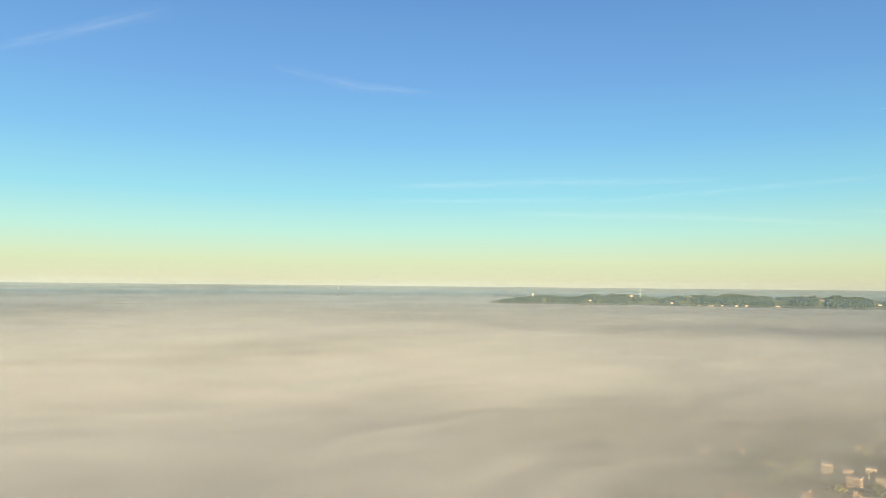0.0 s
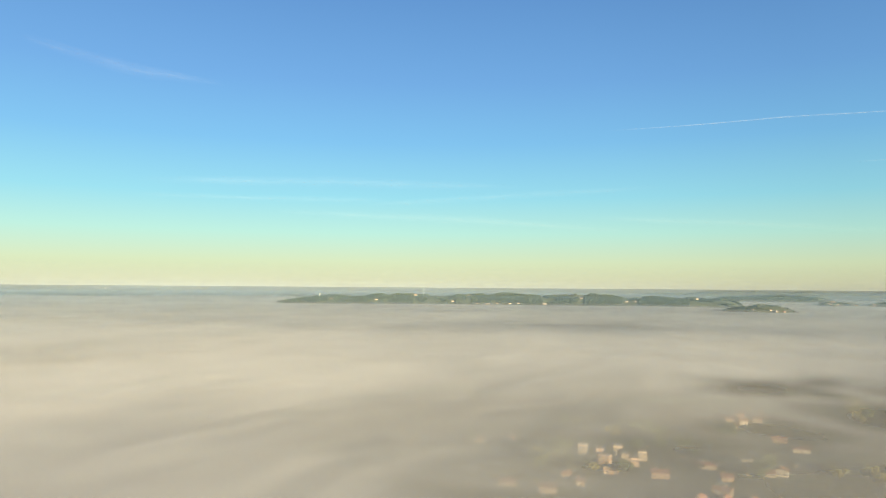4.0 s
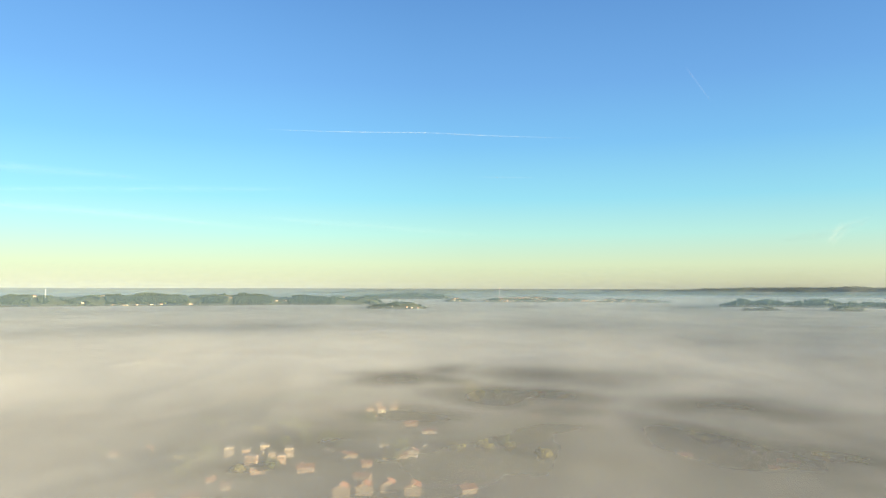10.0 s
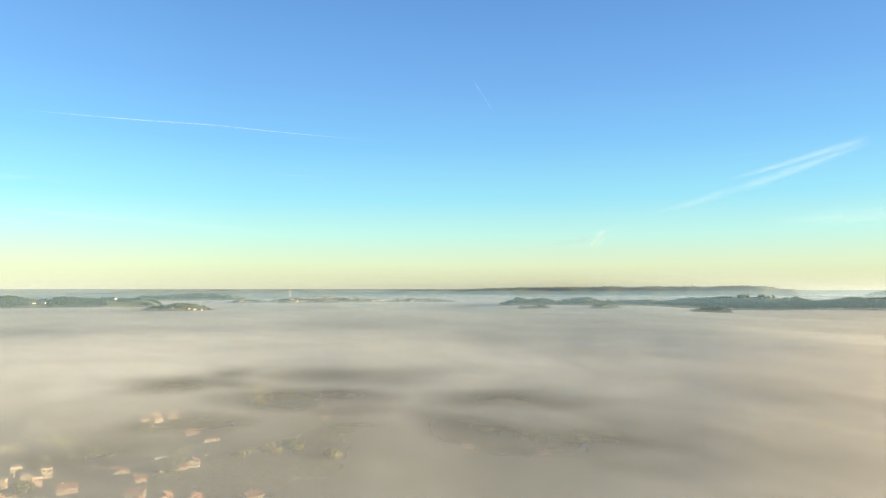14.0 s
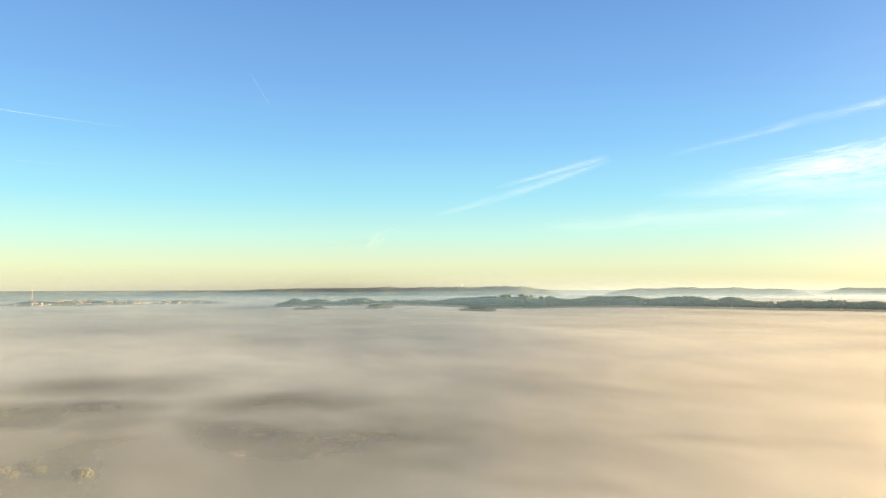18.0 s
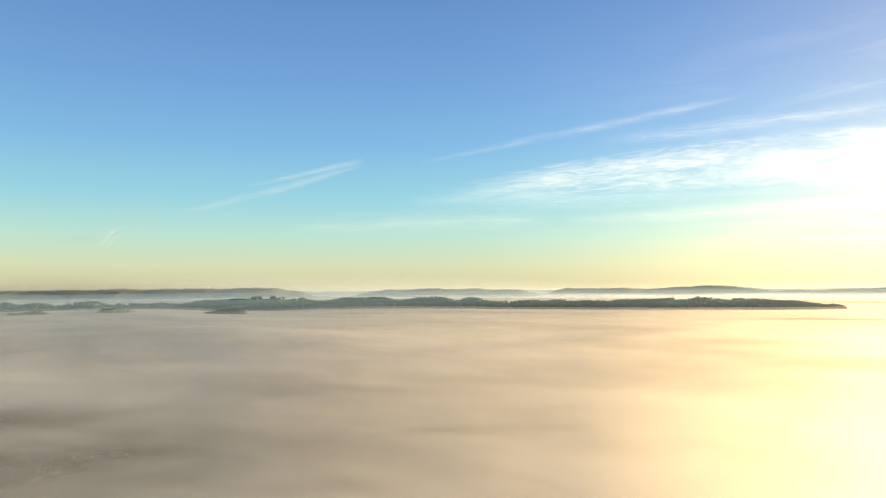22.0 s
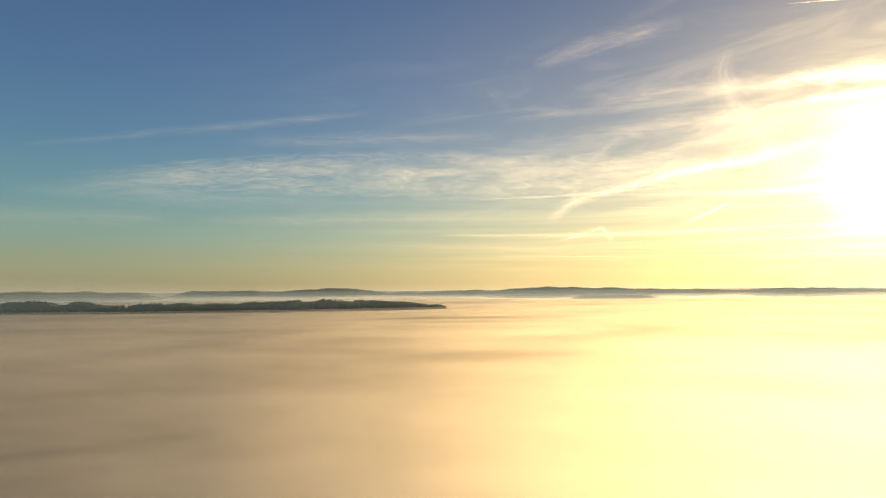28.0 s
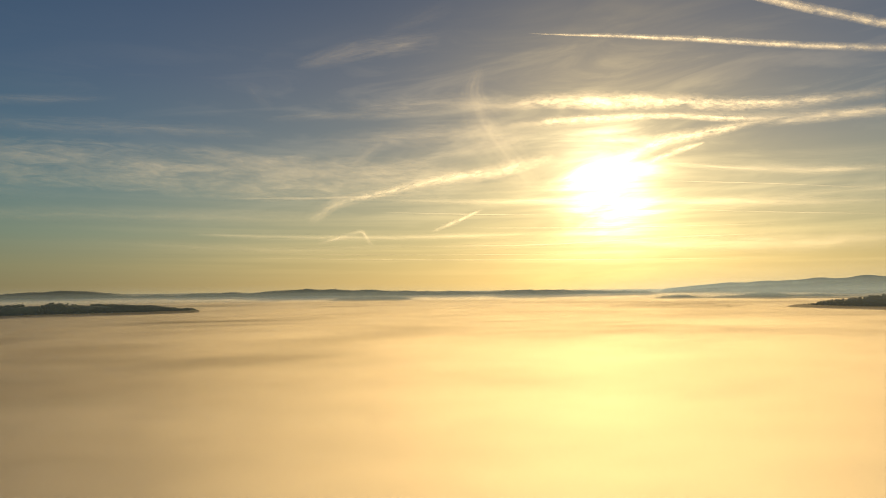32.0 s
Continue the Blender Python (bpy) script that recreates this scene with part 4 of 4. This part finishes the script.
def house(m, w, d, h, wall_mat, roof_mat, label, seed, group, far=False, flat=False):
    """A house with its front to local -y: walls with gables, a two-sided roof, chimney, shuttered windows and a door."""
    rng = random.Random(seed)
    top = holder("house", m)
    rise = 0.0 if flat else d * 0.5 * 0.36
    bm = bmesh.new()
    box(bm, -w / 2, w / 2, -d / 2, d / 2, -0.5, h)
    if not flat:
        for s in (-1, 1):
            e = [bm.verts.new((s * w / 2, y, z)) for y, z in ((-d / 2, h), (d / 2, h), (0, h + rise))]
            i = [bm.verts.new((s * (w / 2 - 0.3), y, z)) for y, z in ((-d / 2, h), (d / 2, h), (0, h + rise))]
            bm.faces.new(e if s > 0 else e[::-1])
            bm.faces.new(i[::-1] if s > 0 else i)
            for k in range(3):
                bm.faces.new((e[k], i[k], i[(k + 1) % 3], e[(k + 1) % 3]))
    wall = part("wall", bm, wall_mat, top)
    if flat:
        bm = bmesh.new()
        box(bm, -w / 2 - 0.15, w / 2 + 0.15, -d / 2 - 0.15, d / 2 + 0.15, h + 0.004, h + 0.45)
        part("roof", bm, roof_mat, top)
    else:
        over = 0.45
        for s in (-1, 1):
            bm = bmesh.new()
            slope = rise / (d / 2)
            lo = Vector((0, s * (d / 2 + over), h - slope * over + 0.05))
            hi = Vector((0, 0, h + rise + 0.05))
            vs = []
            for x in (-w / 2 - over, w / 2 + over):
                for p in (lo, hi):
                    for up in (0.0, 0.22):
                        vs.append(bm.verts.new((x, p.y, p.z + up)))
            for f in ((0, 1, 3, 2), (4, 6, 7, 5), (0, 4, 5, 1), (2, 3, 7, 6), (1, 5, 7, 3), (0, 2, 6, 4)):
                bm.faces.new([vs[k] for k in f])
            part("roof", bm, roof_mat, top)
    if far:
        return tagged(top, label, "house", group)
    if not flat:
        bm = bmesh.new()
        cx = w * rng.uniform(-0.35, 0.35)
        box(bm, cx - 0.4, cx + 0.4, 0.3, 1.0, h + rise * 0.6, h + rise + 0.9)
        box(bm, cx - 0.5, cx + 0.5, 0.2, 1.1, h + rise + 0.9, h + rise + 1.02)
        part("chimney", bm, wall_mat, top)
    storeys = max(1, int(h / 2.7))
    count = max(2, int(w / 3.2))
    sides = [(-d / 2, 0, w, count), (w / 2, 90, d, 2), (-w / 2, -90, d, 2)]
    for off, turn, length, number in sides:
        r = Matrix.Rotation(radians(turn), 4, "Z")
        for f in range(storeys):
            for k in range(number):
                px = -length / 2 + length * (k + 0.5) / number
                z0 = 0.95 + f * 2.75
                face = d / 2 if turn == 0 else w / 2
                if turn == 0 and f == 0 and k == number // 2:
                    bm = bmesh.new()
                    box(bm, px - 0.5, px + 0.5, -face - 0.06, -face + 0.02, 0.0, 2.1)
                    bmesh.ops.transform(bm, matrix=r, verts=bm.verts)
                    part("door", bm, SHUTTER, top, "dark wooden front door")
                    continue
                bm = bmesh.new()
                for a, b, c, e in ((px - 0.6, px - 0.5, z0, z0 + 1.3), (px + 0.5, px + 0.6, z0, z0 + 1.3), (px - 0.5, px + 0.5, z0, z0 + 0.1), (px - 0.5, px + 0.5, z0 + 1.2, z0 + 1.3)):
                    box(bm, a, b, -face - 0.07, -face + 0.02, c, e)
                bmesh.ops.transform(bm, matrix=r, verts=bm.verts)
                win = part("window", bm, HULL, top)
                bm = bmesh.new()
                box(bm, px - 0.5, px + 0.5, -face - 0.03, -face + 0.02, z0 + 0.1, z0 + 1.2)
                bmesh.ops.transform(bm, matrix=r, verts=bm.verts)
                part("pane", bm, PANE, win)
    return tagged(top, label, "house", group)


def plot(x, y, turn=0.0, z=0.0):
    """A place on the valley floor, front turned to the south and then by that many degrees."""
    return pose(x, y, z, 0, 0, turn)


CREAM = "cream rendered house with a low terracotta tile roof"
# east, north, length, depth, wall height, turn
ROW = [(-24, 383, 9, 10, 5.4, 90), (-12, 386, 9, 10, 5.4, 88), (1, 389, 9, 10, 5.4, 90), (14, 383, 10, 10, 5.6, 86), (43, 384, 10, 9, 3.4, 20)]
MIDDLE = [(-14, 410, 13, 9, 5.0, -12), (-49, 434, 14, 10, 4.6, 12), (-36, 477, 7, 8, 5.2, 75), (-26, 468, 18, 8, 3.4, 4), (-13, 444, 9, 8, 3.4, 15), (17, 467, 6, 8, 5.6, 80),
          (5, 464, 22, 9, 3.4, 5), (19, 570, 14, 9, 3.6, 4), (31, 541, 15, 9, 3.6, 10)]
UPPER = [(-2, 697, 7, 9, 5.4, 80), (6, 671, 7, 9, 5.4, 70), (-9, 663, 9, 9, 5.2, 20), (-16, 632, 9, 9, 5.2, 15), (-6, 633, 9, 9, 4.8, 20), (-14, 613, 12, 9, 4.2, 12), (5, 646, 10, 9, 4.4, 10)]
EAST_SIDE = [(134, 666, 9, 9, 4.8, 20), (141, 687, 7, 9, 4.8, 70), (158, 720, 9, 9, 4.2, -10), (176, 707, 13, 9, 4.2, -12), (165, 623, 15, 10, 3.4, -6), (126, 598, 11, 8, 3.2, -8),
             (191, 625, 9, 9, 3.6, -10), (157, 664, 13, 8, 3.2, -5)]
FAR_EAST = [(248, 460, 10, 9, 3.6, -25), (282, 488, 7, 8, 4.2, -30), (231, 411, 8, 8, 4.2, -25), (250, 428, 18, 9, 3.4, -28), (282, 426, 15, 11, 4.0, -30), (315, 436, 7, 8, 4.2, -35),
            (193, 450, 11, 8, 3.4, -15), (394, 305, 8, 8, 4.2, -50), (403, 402, 7, 8, 4.2, -45)]
WEST_SIDE = [(-101, 378, 13, 9, 4.6, 12), (-125, 382, 13, 9, 3.4, 14), (-159, 489, 7, 8, 4.8, 70), (-178, 479, 9, 8, 3.4, 20), (-88, 399, 7, 8, 3.8, 15), (-97, 405, 7, 8, 5.4, 12)]
BLOCKS = [(-103, 476, 8, 9, 8.4, 8), (-92, 478, 7, 9, 6.0, 8), (-81, 482, 8, 10, 8.4, 10), (-84, 452, 6, 9, 8.2, 80), (-74, 468, 7, 9, 6.0, 8), (-66, 453, 7, 9, 8.2, 12), (-64, 473, 8, 9, 8.2, 10), (-77, 432, 12, 9, 5.6, 14)]
for k, (x, y, w, d, h, turn) in enumerate(ROW):
    house(plot(x, y, turn), w * 0.88, d * 0.88, h * 0.85, RENDER_WALL, TILE_ROOF, "cream gabled house in a row, terracotta tile roof", 200 + k, "village houses")
for k, (x, y, w, d, h, turn) in enumerate(MIDDLE):
    house(plot(x, y, turn), w * 0.72, d * 0.8, h * 0.7, (RENDER_WALL, PINK_WALL, WHITE_WALL)[k % 3], TILE_ROOF, "long low rendered house with red tile roof", 220 + k, "village houses")
for k, (x, y, w, d, h, turn) in enumerate(UPPER):
    house(plot(x, y, turn), w * 0.72, d * 0.8, h * 0.7, (RENDER_WALL, WHITE_WALL, PINK_WALL)[k % 3], TILE_ROOF, "ochre and cream house in a tight hamlet", 240 + k, "village houses")
for k, (x, y, w, d, h, turn) in enumerate(EAST_SIDE + FAR_EAST):
    house(plot(x, y, turn), w * 0.72, d * 0.8, h * 0.7, (WHITE_WALL, RENDER_WALL)[k % 2], (TILE_ROOF, GREY_ROOF)[k % 3 == 0], "pale detached house among misty gardens", 260 + k, "village houses")
for k, (x, y, w, d, h, turn) in enumerate(WEST_SIDE):
    house(plot(x, y, turn), w * 0.72, d * 0.8, h * 0.7, RENDER_WALL, TILE_ROOF, CREAM + " in thick mist", 290 + k, "village houses")
for k, (x, y, w, d, h, turn) in enumerate(BLOCKS):
    house(plot(x, y, turn), w * 0.72, d * 0.8, h * 0.7, (RENDER_WALL, PINK_WALL)[k % 2], GREY_ROOF, "pale flat-roofed block of flats", 310 + k, "blocks of flats", flat=True)
for k, (x, w) in enumerate(((8, 27), (37, 28))):
    house(plot(x, 496, 3), w, 3, 1.5, WHITE_WALL, GREY_ROOF, "long low shed with pale flat roof", 330 + k, "long sheds", flat=True)

# east, north, height, crown width, seed
TREES = [(77, 690, 19, 17, 1), (69, 700, 12, 12, 2), (80, 655, 11, 10, 3), (-138, 558, 11, 10, 4), (-127, 560, 8, 9, 5), (-72, 552, 10, 11, 6), (-60, 515, 9, 12, 7), (-45, 512, 9, 11, 8),
         (-16, 558, 11, 9, 9), (-180, 468, 10, 7, 10), (186, 592, 9, 10, 11), (178, 586, 8, 9, 12), (-141, 568, 10, 10, 13), (52, 690, 10, 10, 14), (90, 690, 11, 11, 15)]
for k, (x, y, h, w, seed) in enumerate(TREES):
    tree(plot(x, y), h, w, seed, GOLD_LEAF if k in (0, 2, 4) else GREEN_LEAF,
         "tall yellowing poplar-like tree in thin fog" if k in (0, 2, 4) else "dark leafy village tree in thin fog")
GROVE = [tree(plot(218, 583), 12, 13, 41, GREEN_LEAF, "dark broad tree in a misty grove"), tree(plot(230, 540), 13, 12, 42, GREEN_LEAF, "dark broad tree in a misty grove"),
         tree(plot(246, 508), 10, 11, 43, GOLD_LEAF, "yellowing broad tree in a misty grove")]
rng = random.Random(7)
GREENS = [tree(plot(-17, 558), 14, 15, 51, GREEN_LEAF, "dark leafy village tree in thin fog"), tree(plot(77, 700), 18, 18, 52, GREEN_LEAF, "dark tall tree in a misty copse")]
for e, n, long, wide, number in ((224, 594, 14, 6, 9), (236, 540, 26, 12, 20), (232, 494, 18, 10, 10), (262, 476, 26, 9, 14), (284, 410, 30, 10, 12), (74, 706, 30, 14, 16), (60, 760, 40, 14, 12), (-74, 548, 14, 8, 8), (40, 470, 60, 30, 9), (-60, 500, 40, 20, 8), (-120, 430, 40, 20, 6), (262, 504, 30, 8, 12), (240, 466, 22, 7, 8), (268, 449, 22, 7, 8), (225, 485, 10, 8, 4), (320, 452, 30, 8, 8), (345, 405, 40, 10, 9), (380, 330, 30, 12, 6)):
    for _ in range(number):
        a = radians(-28)
        p, q = rng.gauss(0, long * 0.6), rng.gauss(0, wide)
        it = copy_thing(rng.choice(GROVE), plot(e + p * math.cos(a) - q * math.sin(a), n + p * math.sin(a) + q * math.cos(a), rng.uniform(0, 360)))
        it.scale = (rng.uniform(0.7, 1.1),) * 3


def lane(name, path, wide, label):
    pts = [Vector((x, y, 0.02)) for x, y in path]
    bm = bmesh.new()
    rows = []
    for i, p in enumerate(pts):
        ahead = (pts[min(i + 1, len(pts) - 1)] - pts[max(i - 1, 0)]).normalized()
        side = Vector((-ahead.y, ahead.x, 0)) * wide / 2
        rows.append([bm.verts.new(p + side), bm.verts.new(p - side)])
    for a, b in zip(rows, rows[1:]):
        bm.faces.new((a[0], a[1], b[1], b[0]))
    me = bpy.data.meshes.new(name)
    bm.to_mesh(me)
    bm.free()
    me.materials.append(ASPHALT)
    tagged(new(name, me), label, "road", kind="structure")


lane("road", [(-90, 395), (-76, 415), (-64, 440), (-56, 462), (-50, 485), (-20, 488), (20, 484), (60, 486), (120, 500)], 5.5, "worn asphalt village road")
lane("road", [(-60, 420), (-45, 416), (-32, 424), (-28, 445), (-30, 470)], 4.5, "narrow curving village street")
lane("road", [(-40, 398), (0, 400), (40, 398), (90, 405)], 5.0, "village street behind a row of houses")
lane("road", [(20, 590), (60, 610), (120, 630), (180, 650), (220, 690)], 5.0, "lane between gardens")


# far houses on the ridges: bearing, distance, length, turn
def far_house(az, r, w, turn, k, label, group, white=True):
    p = bearing(az) * r
    house(pose(p.x, p.y, height_at(az, r) + 0.2, 0, 0, turn - az), w * 0.55, 6.0, 3.2 + (k % 3) * 0.6, RENDER_WALL if white else PINK_WALL, TILE_ROOF if k % 2 else GREY_ROOF,
          label, 400 + k, group, far=True)


rng = random.Random(21)
for k, (az, r, w) in enumerate(SPOTS):
    far_house(az, r, w * 1.5, rng.uniform(-40, 40), k, "small white farmhouse on a wooded ridge", "ridge farmhouses")
for k, (az, r, w) in enumerate(KNOLL_SPOTS):
    far_house(az, r, w, rng.uniform(-30, 30), k, "white house on a small wooded knoll", "knoll houses")
for k, (az, r, w) in enumerate(TOWN_SPOTS):
    far_house(az, r, w, rng.uniform(-40, 40), k, "pale house of a hill town above fog", "hill town houses", k % 3 > 0)
for k, (az, r, w) in enumerate(EAST_SPOTS):
    far_house(az, r, w, rng.uniform(-30, 30), k, "pale house on a dark wooded ridge", "ridge farmhouses")


def mast(az, r, tall, label, red):
    """A square lattice mast: four legs, rings and crossing braces, with aerials near the top."""
    p = bearing(az) * r
    top = holder("radio_mast", pose(p.x, p.y, height_at(az, r), 0, 0, 20))
    wide = 1.7
    for sx in (-1, 1):
        for sy in (-1, 1):
            bm = bmesh.new()
            rod(bm, (sx * wide, sy * wide, -1), (sx * 0.5, sy * 0.5, tall), 0.11, 0.08, 6)
            part("leg", bm, STEEL, top)
    levels = 8
    for k in range(levels):
        z0, z1 = tall * k / levels, tall * (k + 1) / levels
        w0, w1 = wide + (0.5 - wide) * k / levels, wide + (0.5 - wide) * (k + 1) / levels
        bm = bmesh.new()
        for sx, sy, tx, ty in ((-1, -1, 1, -1), (1, -1, 1, 1), (1, 1, -1, 1), (-1, 1, -1, -1)):
            rod(bm, (sx * w0, sy * w0, z0), (tx * w1, ty * w1, z1), 0.1, 0.1, 4)
            rod(bm, (tx * w0, ty * w0, z0), (sx * w1, sy * w1, z1), 0.1, 0.1, 4)
            rod(bm, (sx * w1, sy * w1, z1), (tx * w1, ty * w1, z1), 0.1, 0.1, 4)
        part("brace", bm, RED_STEEL if red and k % 2 else STEEL, top)
    for k in range(3):
        bm = bmesh.new()
        rod(bm, (0, 0, tall + k * 1.5 - 1.5), (0, 0, tall + k * 2.0 + 1.0), 0.3 - k * 0.07, 0.25 - k * 0.06, 8)
        part("aerial", bm, HULL, top)
    return tagged(top, label, "mast")


mast(9.05, 3130, 46, "tall red and white lattice radio mast above a town", True)
mast(-24.95, 2800, 34, "pale lattice radio mast on a wooded ridge", False)


def water_tower(az, r, tall, label):
    p = bearing(az) * r
    top = holder("water_tower", pose(p.x, p.y, height_at(az, r)))
    bm = bmesh.new()
    rod(bm, (0, 0, -1), (0, 0, tall * 0.62), 2.2, 2.0, 16)
    part("shaft", bm, CONCRETE, top)
    bm = bmesh.new()
    rod(bm, (0, 0, tall * 0.62), (0, 0, tall * 0.74), 2.2, 3.4, 16)
    rod(bm, (0, 0, tall * 0.74), (0, 0, tall * 0.95), 3.4, 3.4, 16)
    part("tank", bm, CONCRETE, top)
    bm = bmesh.new()
    rod(bm, (0, 0, tall * 0.95), (0, 0, tall), 3.6, 0.8, 16)
    part("cap", bm, GREY_ROOF, top)
    return tagged(top, label, "water tower")


water_tower(-33.3, 2900, 21, "white concrete water tower behind a wooded ridge")
water_tower(40.8, 4150, 18, "grey tower on a far wooded summit")
water_tower(-49.0, 4300, 12, "far pale water tower on the plain")
